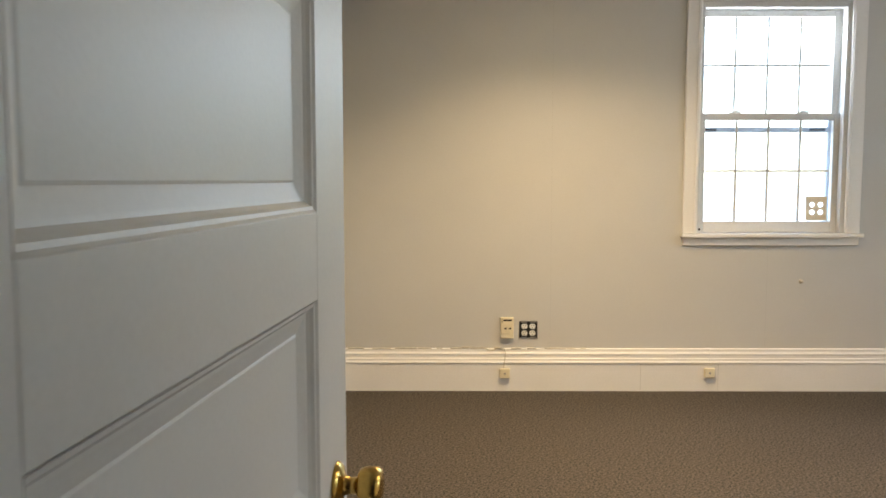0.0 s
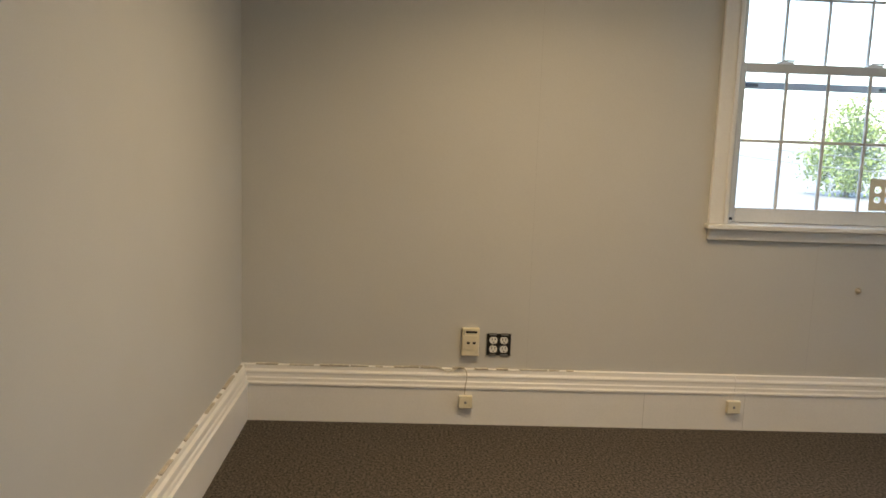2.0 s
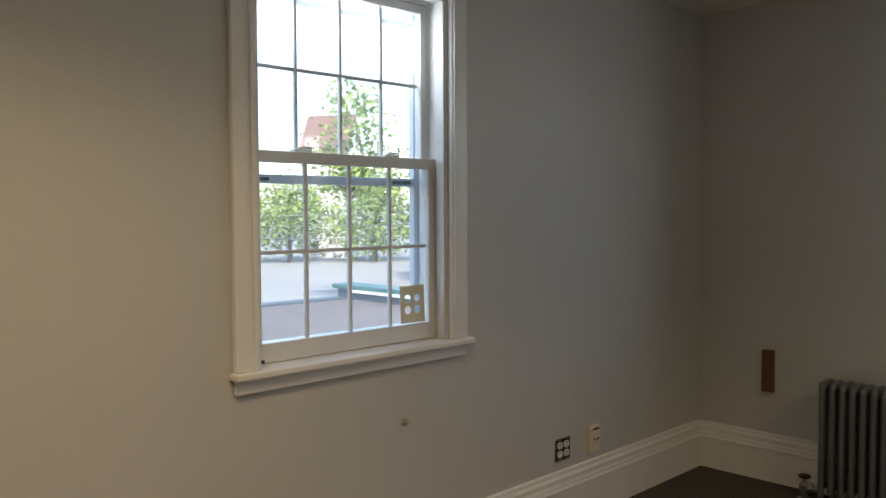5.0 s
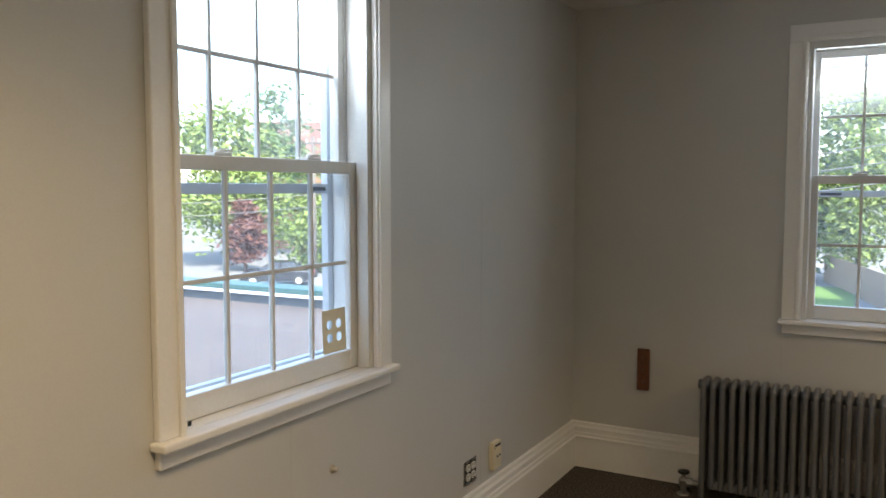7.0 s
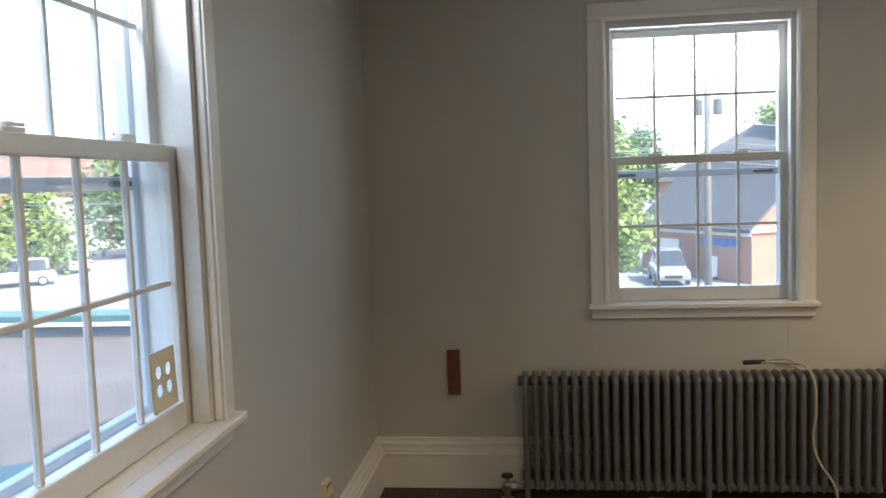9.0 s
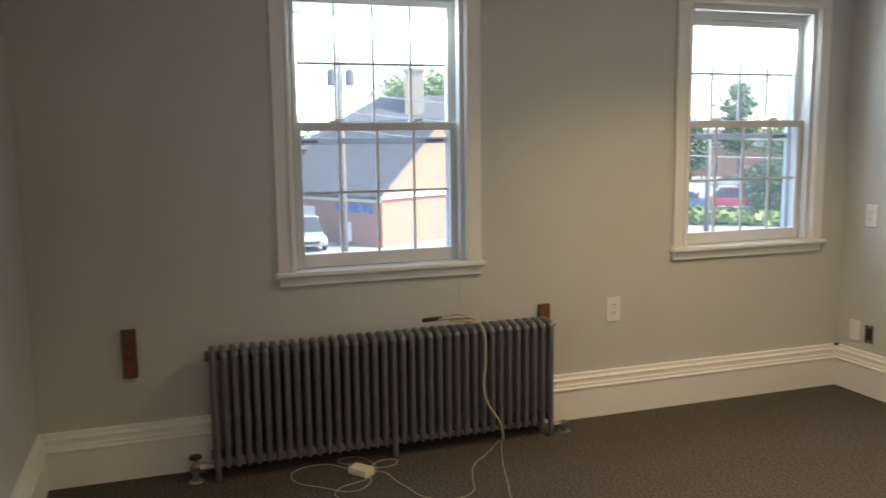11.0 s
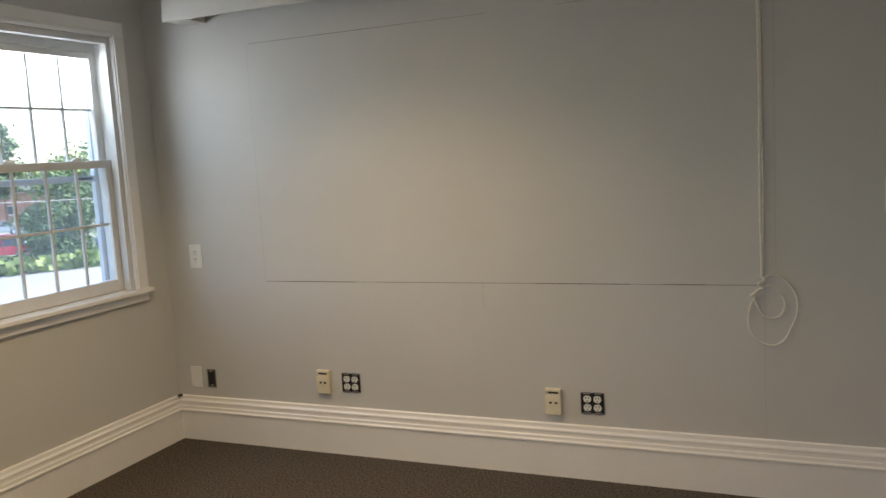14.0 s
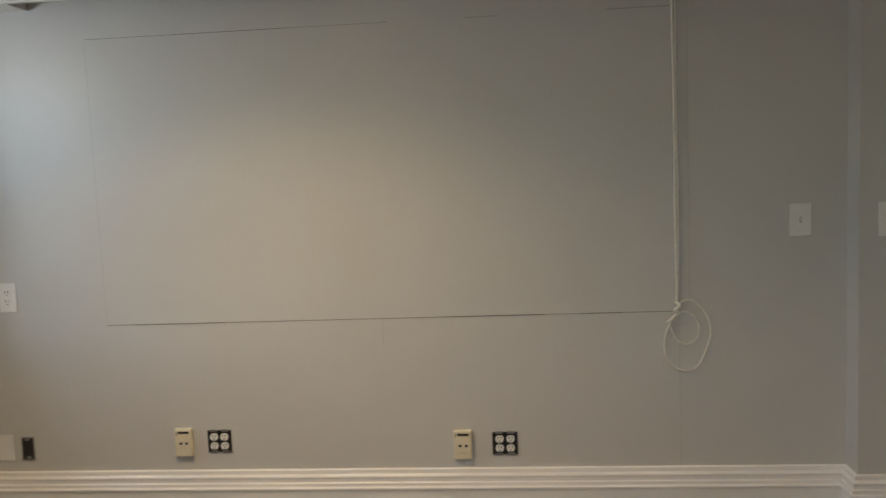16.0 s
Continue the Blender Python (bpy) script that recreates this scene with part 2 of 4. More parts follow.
# ---- room shell ----
W, E, S, N = 0.088, 4.826, 1.831, 6.09       # inner wall faces
JX, JY = 1.17, 1.941                       # the door wall stands proud of the south wall
T = 0.2
NZ, EZ = 0.016, -0.008                    # the north window sits a little higher
OPEN = (0.878, 2.162)                       # window openings, bottom and top
HALF = 0.422
AX, BY, CY = 2.516, 4.57, 2.494           # window centres
DX0, DX1, DTOP = 0.43, 1.0, 2.04        # doorway


def wall_y(name, x0, x1, y0, y1, holes, top=2.75):
    parts, x = [], x0
    for a, b, lo, hi in holes:
        parts.append(((x, y0, 0), (a, y1, top)))
        if lo > 0:
            parts.append(((a, y0, 0), (b, y1, lo)))
        parts.append(((a, y0, hi), (b, y1, top)))
        x = b
    parts.append(((x, y0, 0), (x1, y1, top)))
    return tagged(boxes(name, parts, WALL), "grey-green painted wall", "wall", kind="structure")


def wall_x(name, y0, y1, x0, x1, holes, top=2.75):
    parts, y = [], y0
    for a, b, lo, hi in holes:
        parts += [((x0, y, 0), (x1, a, top)), ((x0, a, 0), (x1, b, lo)), ((x0, a, hi), (x1, b, top))]
        y = b
    parts.append(((x0, y, 0), (x1, y1, top)))
    return tagged(boxes(name, parts, WALL), "grey-green painted wall", "wall", kind="structure")


wall_y("wall_north", W - T, E + T, N, N + T, [(AX - HALF - 0.004, AX + HALF + 0.004, OPEN[0] + NZ - 0.03, OPEN[1] + NZ + 0.006)])
wall_x("wall_east", S, N, E, E + T, [(c - HALF - 0.004, c + HALF + 0.004, OPEN[0] + EZ - 0.03, OPEN[1] + EZ + 0.006) for c in (CY, BY)])
wall_y("wall_south", JX, E + T, S - T, S, [])
wall_y("wall_door", W, JX, S - 0.02, JY, [(DX0, DX1, 0, DTOP)])
tagged(boxes("wall_west", [((W - T, -0.6, 0), (W, N, 2.75))], WALL), "grey-green painted wall", "wall", kind="structure")
# a plain passage closes the place behind the door
tagged(boxes("wall_passage", [((W, -0.75, 0), (1.5, -0.6, 2.75)), ((JX + 0.2, -0.6, 0), (1.5, S - T, 2.75)), ((JX, S - T - 0.02, 0), (JX + 0.2, S - T - 0.001, 2.75))], WALL),
       "plain painted passage walls", "wall", kind="structure")
tagged(boxes("floor", [((W - T, -0.75, -0.12), (E + T, N + T, 0))], CARPET), "brown flecked loop-pile carpet floor", "floor", kind="structure")

# suspended ceiling: tiles with open joints under a slab, one mesh
bm = bmesh.new()
box_into(bm, (W - T, -0.75, CEIL + 0.012), (E + T, N + T, CEIL + 0.3))
for i in range(9):
    for j in range(13):
        x0, y0 = W + i * 0.61, -0.62 + j * 0.61
        lo = (max(x0 + 0.003, W + 0.001), y0 + 0.003, CEIL)
        hi = (min(x0 + 0.607, E - 0.001), min(y0 + 0.607, N - 0.001), CEIL + 0.012)
        if hi[0] > lo[0] and hi[1] > lo[1]:
            box_into(bm, lo, hi)
tagged(finish("ceiling", bm, CEILM), "white acoustic tile ceiling", "ceiling", kind="structure")

# moulded baseboard, swept round the room with mitred corners
PROFILE = [(0.0, 0.0), (0.03, 0.0), (0.03, 0.156), (0.036, 0.16), (0.036, 0.167), (0.028, 0.172), (0.027, 0.185), (0.022, 0.19), (0.021, 0.204), (0.024, 0.208), (0.023, 0.214), (0.014, 0.222), (0.012, 0.237), (0.0, 0.241)]


def sweep(name, path, profile, mat):
    bm = bmesh.new()
    pts = [Vector(p) for p in path]
    rings = []
    for i, p in enumerate(pts):
        d0 = (p - pts[i - 1]).normalized() if i else (pts[1] - p).normalized()
        d1 = (pts[i + 1] - p).normalized() if i < len(pts) - 1 else d0
        n0, n1 = Vector((-d0.y, d0.x)), Vector((-d1.y, d1.x))
        m = (n0 + n1) / (1 + n0.dot(n1))
        rings.append([bm.verts.new((p.x + m.x * d, p.y + m.y * d, z)) for d, z in profile])
    for u, v in zip(rings, rings[1:]):
        for k in range(len(profile) - 1):
            bm.faces.new((u[k], u[k + 1], v[k + 1], v[k]))
    bm.faces.new(rings[0])
    bm.faces.new(rings[-1])
    return finish(name, bm, mat)


tagged(sweep("baseboard", [(DX1 + 0.03, JY), (JX, JY), (JX, S), (E, S), (E, N), (W, N), (W, JY + 0.02)], PROFILE, TRIM), "tall white moulded baseboard", "baseboard", kind="structure")
# broken caulk line on top of it
random.seed(5)
bm = bmesh.new()
x = 0.15
while x < 1.5:
    w = random.uniform(0.03, 0.13)
    box_into(bm, (x, N - 0.013 - random.uniform(0, 0.004), 0.238), (x + w, N, 0.2415 + random.uniform(0, 0.004)))
    x += w + random.uniform(0.0, 0.05)
y = 2.9
while y < 6.0:
    w = random.uniform(0.03, 0.16)
    box_into(bm, (W, y, 0.238), (W + 0.011 + random.uniform(0, 0.003), y + w, 0.2415 + random.uniform(0, 0.004)))
    y += w + random.uniform(0.0, 0.12)
tagged(finish("caulk_trim", bm, CAULK, bevel=0.002), "cracked old caulk along the baseboard", "caulk", kind="structure")
tagged(boxes("baseboard_joint_trim", [((1.803, N - 0.0304, 0.0), (1.8045, N - 0.029, 0.158)), ((2.24, N - 0.0304, 0.0), (2.2415, N - 0.029, 0.155))], SEAM), "fine joints in the baseboard", "joint", kind="structure")

tagged(boxes("corner_gap_trim", [((E - 0.034, S + 0.014, 0.235), (E - 0.014, S + 0.034, 0.2475))], BLACK, None, 0.003), "dark gap in the baseboard corner", "gap", kind="structure")

# board seams on the walls
sm = []
for x in (1.294, 2.508, 3.72):
    sm.append(((x, N - 0.0003, 0.245), (x + 0.0015, N, OPEN[0] - 0.06 if abs(x - AX) < 0.5 else CEIL)))
for y in (3.70,):
    sm.append(((W, y, 0.23), (W + 0.0003, y + 0.0015, CEIL)))
for x in (1.811, 3.008):
    sm.append(((x, S, 0.23 if x < 2 else 0.76), (x + 0.003, S + 0.0012, 0.89)))
sm += [((4.19, S, 0.876), (4.193, S + 0.0004, 2.067)), ((1.828, S, 0.876), (1.831, S + 0.0015, CEIL)), ((1.768, S, 0.92), (1.771, S + 0.001, CEIL))]
sm += [((E - 0.0012, 4.19, 0.64), (E, 4.193, 0.78)), ((E - 0.0012, 5.06, 0.62), (E, 5.063, 0.75))]
tagged(boxes("wall_seam_trim", sm, SEAM), "faint painted board seams on the walls", "seam", kind="structure")
cr = []
random.seed(8)
x = 1.83
while x < 4.18:
    w = random.uniform(0.12, 0.5)
    hi = min(x + w, 4.19)
    th = random.choice((0.0007, 0.001, 0.0016))
    cr.append(((x, S, 0.876 - th), (hi, S + 0.0015, 0.876 + th)))
    x = hi
x = 1.83
while x < 4.17:
    w = random.uniform(0.1, 0.4)
    th = random.choice((0.0005, 0.0007, 0.001))
    if random.random() < 0.8:
        cr.append(((x, S, 2.067 - th), (min(x + w, 4.185), S + 0.0013, 2.067 + th)))
    x += w
tagged(boxes("wall_crack_trim", cr, CRACK), "thin dark gap round a flush wall panel", "crack", kind="structure")

# valance board under the ceiling along the south wall
val = empty("valance", pose(0, 0, 0), "off-white painted valance board fixed below the ceiling", "valance", kind="structure")
boxes("face_board", [((JX + 0.02, 1.985, 2.193), (3.05, 2.005, CEIL - 0.008)), ((3.052, 1.985, 2.193), (4.545, 2.005, CEIL - 0.008))], BOARD, val, 0.0015)
boxes("end_board", [((4.42, S + 0.002, 2.195), (4.543, 1.983, CEIL - 0.01))], BOARD, val, 0.0015)


# ---- windows ----
def window(name, m, lowered=0.0):
    """Double-hung window. Local x runs along the wall, y outwards, z up; y = 0 is the wall's inner face."""
    w = empty(name, m, "white double-hung window with eight-lite sashes and a storm frame", "window", kind="structure")
    lo, hi = OPEN
    h = HALF
    boxes("casing", [((-0.492, -0.022, lo), (-h + 0.012, -0.001, hi - 0.012)), ((h - 0.012, -0.022, lo), (0.492, -0.001, hi - 0.012)),
                     ((-0.492, -0.022, hi - 0.012), (0.492, -0.001, hi + 0.065))], TRIM, w, 0.004)
    boxes("back_band", [((-h - 0.012, -0.030, lo), (-h + 0.006, -0.0225, hi - 0.006)), ((h - 0.006, -0.030, lo), (h + 0.012, -0.0225, hi - 0.006)),
                        ((-h - 0.012, -0.030, hi - 0.006), (h + 0.012, -0.0225, hi + 0.012))], TRIM, w, 0.003)
    boxes("sill", [((-0.504, -0.05, lo - 0.022), (0.504, -0.0005, lo)), ((-h + 0.001, -0.0005, lo - 0.022), (h - 0.001, 0.12, lo))], TRIM, w, 0.005)
    boxes("apron", [((-0.49, -0.02, lo - 0.068), (0.49, -0.001, lo - 0.023))], TRIM, w, 0.004)
    boxes("jamb", [((-h, 0.0, lo), (-h + 0.02, 0.195, hi)), ((h - 0.02, 0.0, lo), (h, 0.195, hi)), ((-h + 0.02, 0.0, hi - 0.02), (h - 0.02, 0.195, hi)),
                   ((-h + 0.02, 0.001, lo), (-h + 0.034, 0.045, hi - 0.02)), ((h - 0.034, 0.001, lo), (h - 0.02, 0.045, hi - 0.02)),
                   ((-h + 0.034, 0.001, hi - 0.045), (h - 0.034, 0.045, hi - 0.02)),
                   ((-h + 0.02, 0.092, lo), (-h + 0.03, 0.14, hi - 0.02)), ((h - 0.03, 0.092, lo), (h - 0.02, 0.14, hi - 0.02)),
                   ((-h + 0.03, 0.092, hi - 0.045 - lowered), (h - 0.03, 0.14, hi - 0.02))], VINYL, w, 0.002)
    boxes("outer_sill", [((-h + 0.02, 0.12, lo - 0.02), (h - 0.02, 0.21, lo + 0.03))], ALU, w, 0.003)

    def sash(part, y, z0, z1, bottom, top, stile):
        f = [((-h + 0.022, y, z0), (-h + 0.022 + stile, y + 0.035, z1)), ((h - 0.022 - stile, y, z0), (h - 0.022, y + 0.035, z1)),
             ((-h + 0.022 + stile, y, z0), (h - 0.022 - stile, y + 0.035, z0 + bottom)), ((-h + 0.022 + stile, y, z1 - top), (h - 0.022 - stile, y + 0.035, z1))]
        s = boxes(part, f, VINYL, w, 0.003)
        gx, g0, g1 = h - 0.022 - stile, z0 + bottom, z1 - top
        bars = [((-gx + 2 * gx * k / 4 - 0.006, y + 0.010, g0), (-gx + 2 * gx * k / 4 + 0.006, y + 0.024, g1)) for k in (1, 2, 3)]
        zc = (g0 + g1) / 2
        bars += [((-gx + 2 * gx * k / 4 + 0.006, y + 0.011, zc - 0.006), (-gx + 2 * gx * (k + 1) / 4 - 0.006, y + 0.023, zc + 0.006)) for k in range(4)]
        boxes("muntin", bars, VINYL, s, 0.002)
        pm = None
        for k in range(4):
            for r in range(2):
                if pm is None:
                    p = boxes("pane", [((0, 0, 0), (gx / 2 - 0.012, 0.003, (g1 - g0) / 2 - 0.012))], GLASS, s)
                    pm = p.data
                else:
                    p = new("pane", pm)
                    p.parent = s
                p.location = (-gx + gx * k / 2 + 0.006, y + 0.015, g0 + 0.006 + r * (g1 - g0) / 2)
                p.visible_shadow = False
        return s

    sash("lower_sash", 0.050, lo + 0.002, 1.546, 0.062, 0.038, 0.042)
    sash("upper_sash", 0.096, 1.513, hi - 0.046 - lowered, 0.036, 0.032, 0.036)
    for sx in (-0.19, 0.19):
        bm = bmesh.new()
        box_into(bm, (sx - 0.032, 0.056, 1.5465), (sx + 0.032, 0.09, 1.5550))
        cyl_into(bm, (sx, 0.074, 1.5550), (0, 0, 0.009), 0.013, 0.011, 14)
        box_into(bm, (sx - 0.004, 0.062, 1.5570), (sx + 0.04, 0.072, 1.5640))
        finish("sash_lock", bm, VINYL, w, 0.002)
    st = boxes("storm_frame", [((-h + 0.02, 0.150, lo + 0.03), (-h + 0.048, 0.176, hi - 0.02)), ((h - 0.048, 0.150, lo + 0.03), (h - 0.02, 0.176, hi - 0.02)),
                               ((-h + 0.048, 0.150, hi - 0.125 + lowered * 2), (h - 0.048, 0.176, hi - 0.105 + lowered * 2)), ((-h + 0.048, 0.150, lo + 0.03), (h - 0.048, 0.176, lo + 0.05)),
                               ((-h + 0.048, 0.150, 1.4460), (h - 0.048, 0.176, 1.4760))], ALU, w, 0.002)
    boxes("storm_latch", [((sx - 0.045, 0.142, 1.4540), (sx + 0.045, 0.1495, 1.4670)) for sx in (-0.31, 0.31)], BLACK, st, 0.002)
    return w


window("window_1", pose(AX, N, NZ))
window("window_2", pose(E, BY, EZ, 0, 0, -90))
window("window_3", pose(E, CY, EZ, 0, 0, -90), 0.035)
boxes("screw_hole_trim", [((2.108, N - 0.0235, 0.911), (2.12, N - 0.0222, 0.923))], BLACK, None, 0.003)
tagged(bpy.data.objects["screw_hole_trim"], "small dark screw hole in the window casing", "hole", kind="structure")

# ---- door, folded open towards the west wall ----
def door_leaf():
    hinge = Vector((0.447, 1.80))
    d = empty("door_1", pose(hinge.x, hinge.y, 0, 0, 0, 90 - 4.9), "open grey-white panelled door with brass knob", "door", kind="structure")
    wd, th, z0, z1 = 0.92, 0.038, 0.012, 2.03
    rails = [(z0, 0.16), (0.305, 0.405), (0.67, 0.775), (1.04, 1.15), (1.42, 1.525), (1.805, z1)]
    st, sr = 0.152, 0.16
    parts = [((0, -th, z0), (st, 0, z1)), ((wd - sr, -th, z0), (wd, 0, z1))] + [((st, -th, a), (wd - sr, 0, b)) for a, b in rails]
    boxes("frame", parts, DOORM, d, 0.0015)
    for (a0, a1), (b0, b1) in zip(rails, rails[1:]):
        bm = bmesh.new()
        lo, hi = (st, a1), (wd - sr, b0)
        steps = [(0.0, 0.0), (0.003, -0.003), (0.007, -0.004), (0.010, -0.008), (0.014, -0.012), (0.018, -0.013), (0.036, -0.019), (0.039, -0.018)]
        rings = [[bm.verts.new((x, y, z)) for x, z in ((lo[0] + i, lo[1] + i), (hi[0] - i, lo[1] + i), (hi[0] - i, hi[1] - i), (lo[0] + i, hi[1] - i))] for i, y in steps]
        for u, v in zip(rings, rings[1:]):
            for k in range(4):
                bm.faces.new((u[k], u[(k + 1) % 4], v[(k + 1) % 4], v[k]))
        bm.faces.new(rings[-1])
        back = [bm.verts.new((x, -th + 0.008, z)) for x, z in ((lo[0], lo[1]), (hi[0], lo[1]), (hi[0], hi[1]), (lo[0], hi[1]))]
        bm.faces.new(back)
        # mirrored so that the moulding faces the room
        bmesh.ops.transform(bm, matrix=Matrix.Diagonal((1, -1, 1, 1)) @ Matrix.Translation((0, th, 0)), verts=bm.verts)
        finish("panel", bm, DOORM, d)
    bm = bmesh.new()
    kx, kz = wd - 0.07, 0.768
    lathe_into(bm, (kx, -th, kz), (0, -1, 0), [(0.033, 0.0), (0.033, 0.003), (0.028, 0.008), (0.014, 0.012), (0.011, 0.022), (0.013, 0.030), (0.024, 0.034), (0.027, 0.042), (0.027, 0.058), (0.022, 0.064), (0.010, 0.066)], 28)
    finish("knob", bm, BRASS, d, smooth=True).modifiers.new("bevel", "BEVEL").width = 0.001
    boxes("latch", [((wd, -0.028, kz - 0.03), (wd + 0.0015, -0.01, kz + 0.03))], BRASS, d)
    return d


door_leaf()
tagged(boxes("door_frame_trim", [((DX0 - 0.09, JY, 0), (DX0, JY + 0.018, DTOP + 0.05)), ((DX1, JY, 0), (DX1 + 0.03, JY + 0.018, DTOP + 0.05)), ((DX0, JY, DTOP), (DX1, JY + 0.018, DTOP + 0.05))], TRIM, None, 0.003),
       "white door casing", "door frame", kind="structure")

# ---- fittings on the walls ----
# local frame of every wall fitting: x along the wall, y out of the wall into the room, z up
def on_north(x, z):
    return pose(x, N, z, 0, 0, 180)


def on_south(x, z):
    return pose(x, S, z)


def on_east(y, z):
    return pose(E, y, z, 0, 0, 90)


def slots_into(bm, cx, cz, y):
    for sx in (-0.0065, 0.0065):
        box_into(bm, (cx + sx - 0.0013, y - 0.001, cz + 0.001), (cx + sx + 0.0013, y + 0.0006, cz + 0.010))
    cyl_into(bm, (cx, y - 0.001, cz - 0.008), (0, 0.0016, 0), 0.0026, 0.0026, 10)


def face_into(bm, cx, cz, y0, y1):
    """One receptacle face: a disc flattened above and below."""
    n, r = 20, 0.0172
    pts = [(cx + r * math.cos(a * math.tau / n), cz + max(-0.0138, min(0.0138, r * math.sin(a * math.tau / n)))) for a in range(n)]
    u, v = [bm.verts.new((x, y0, z)) for x, z in pts], [bm.verts.new((x, y1, z)) for x, z in pts]
    for i in range(n):
        bm.faces.new((u[i], u[(i + 1) % n], v[(i + 1) % n], v[i]))
    bm.faces.new(v)


def open_outlet():
    o = empty("open_outlet", pose(0, 0, 0), "uncovered double-gang wall outlet with white sockets in a black box", "outlet", "open wall outlets")
    boxes("box", [((-0.05, 0.0005, -0.047), (0.05, 0.003, 0.047))], BLACK, o, 0.001)
    random.seed(3)
    edge = []
    for sx in (-0.025, 0.025):
        edge += [((sx - 0.016, 0.003, 0.040), (sx + 0.016, 0.006, 0.051)), ((sx - 0.016, 0.003, -0.051), (sx + 0.016, 0.006, -0.040)), ((sx - 0.005, 0.003, -0.004), (sx + 0.005, 0.006, 0.004))]
    edge += [((-0.053, 0.0005, -0.05), (-0.0505, 0.004, 0.05)), ((0.0505, 0.0005, -0.05), (0.053, 0.004, 0.046))]
    boxes("yoke", edge, STEEL, o, 0.001)
    bm, bs = bmesh.new(), bmesh.new()
    for sx in (-0.0225, 0.0225):
        for sz in (-0.0195, 0.0195):
            face_into(bm, sx, sz, 0.003, 0.009)
            slots_into(bs, sx, sz, 0.0092)
    finish("socket", bm, WHITEP, o)
    finish("slot", bs, BLACK, o)
    return o


def data_jack(tag=True):
    o = empty("data_jack", pose(0, 0, 0), "ivory surface-mounted data jack box", "wall jack", "data jacks")
    boxes("box", [((-0.037, 0.0005, -0.06), (0.037, 0.024, 0.06))], IVORY, o, 0.004)
    boxes("cover", [((-0.033, 0.0245, -0.03), (0.033, 0.027, 0.03))], IVORY, o, 0.001)
    boxes("port", [((-0.021, 0.0272, -0.006), (-0.009, 0.0282, 0.003)), ((0.004, 0.0272, -0.006), (0.016, 0.0282, 0.003)), ((-0.026, 0.0242, 0.040), (0.022, 0.0252, 0.049)), ((0.028, 0.0242, 0.032), (0.03, 0.0252, 0.05))], BLACK, o)
    return o


def phone_box():
    o = empty("phone_box", pose(0, 0, 0), "small ivory phone junction box on the baseboard", "junction box", "phone boxes")
    boxes("box", [((-0.029, 0.0305, -0.027), (0.029, 0.054, 0.027))], IVORY, o, 0.004)
    bm = bmesh.new()
    cyl_into(bm, (0, 0.0538, 0), (0, 0.0012, 0), 0.006, 0.005, 14)
    finish("screw", bm, STEEL, o)
    return o


def wall_plate(name, label, category, w, h, style, group=""):
    o = empty(name, pose(0, 0, 0), label, category, group)
    boxes("plate", [((-w / 2, 0.0005, -h / 2), (w / 2, 0.006, h / 2))], WHITEP, o, 0.003)
    if style == "duplex":
        bm, bs = bmesh.new(), bmesh.new()
        for sz in (-0.0195, 0.0195):
            face_into(bm, 0, sz, 0.0062, 0.0085)
            slots_into(bs, 0, sz, 0.0087)
        finish("socket", bm, WHITEP, o)
        finish("slot", bs, BLACK, o)
    if style == "toggle":
        boxes("slot", [((-0.005, 0.0058, -0.012), (0.005, 0.0066, 0.012))], SEAM, o)
        bm = bmesh.new()
        box_into(bm, (-0.0038, 0.0062, -0.002), (0.0038, 0.018, 0.009))
        finish("toggle", bm, WHITEP, o, 0.0015)
    bm = bmesh.new()
    for sz in ((-0.03, 0.03) if style == "toggle" else (0,) if style == "duplex" else (-0.042, 0.042)):
        cyl_into(bm, (0, 0.006, sz), (0, 0.0012, 0), 0.003, 0.0026, 10)
    finish("screw", bm, TRIM, o)
    return o


def place(ob, *mats):
    ob.matrix_world = mats[0]
    for m in mats[1:]:
        copy_thing(ob, m)


place(open_outlet(), on_north(1.171, 0.347), on_north(3.62, 0.331), on_south(3.733, 0.366), on_south(2.522, 0.343))
place(data_jack(), on_north(1.05, 0.359), on_north(3.837, 0.338), on_south(3.884, 0.367), on_south(2.696, 0.343))
place(phone_box(), on_north(1.036, 0.105), on_north(2.188, 0.109))
wall_plate("outlet", "white duplex outlet with cover plate", "outlet", 0.08, 0.13, "duplex", "covered outlets").matrix_world = on_east(3.333, 0.561)
wall_plate("outlet", "white duplex outlet with cover plate", "outlet", 0.078, 0.126, "duplex", "covered outlets").matrix_world = on_south(4.623, 1.008)
wall_plate("blank_plate", "white blank cover plate", "cover plate", 0.07, 0.116, "blank").matrix_world = on_south(4.694, 0.347)
wall_plate("light_switch", "white toggle light switch", "light switch", 0.086, 0.127, "toggle", "light switches").matrix_world = on_south(1.346, 1.224)
wall_plate("light_switch", "white toggle light switch", "light switch", 0.086, 0.127, "toggle", "light switches").matrix_world = pose(1.06, JY, 1.224)

g = empty("open_junction_box", on_south(4.594, 0.342), "open black single-gang box without its plate", "junction box")
boxes("frame", [((-0.029, 0.0005, -0.052), (-0.024, 0.004, 0.052)), ((0.024, 0.0005, -0.052), (0.029, 0.004, 0.052)), ((-0.024, 0.0005, 0.046), (0.024, 0.004, 0.052)), ((-0.024, 0.0005, -0.052), (0.024, 0.004, -0.046))], STEEL, g)
boxes("back", [((-0.024, 0.0004, -0.046), (0.024, 0.0018, 0.046))], BLACK, g)
boxes("bracket", [((-0.010, 0.002, -0.044), (0.008, 0.0045, -0.034)), ((-0.008, 0.002, 0.036), (0.010, 0.0045, 0.044))], STEEL, g)

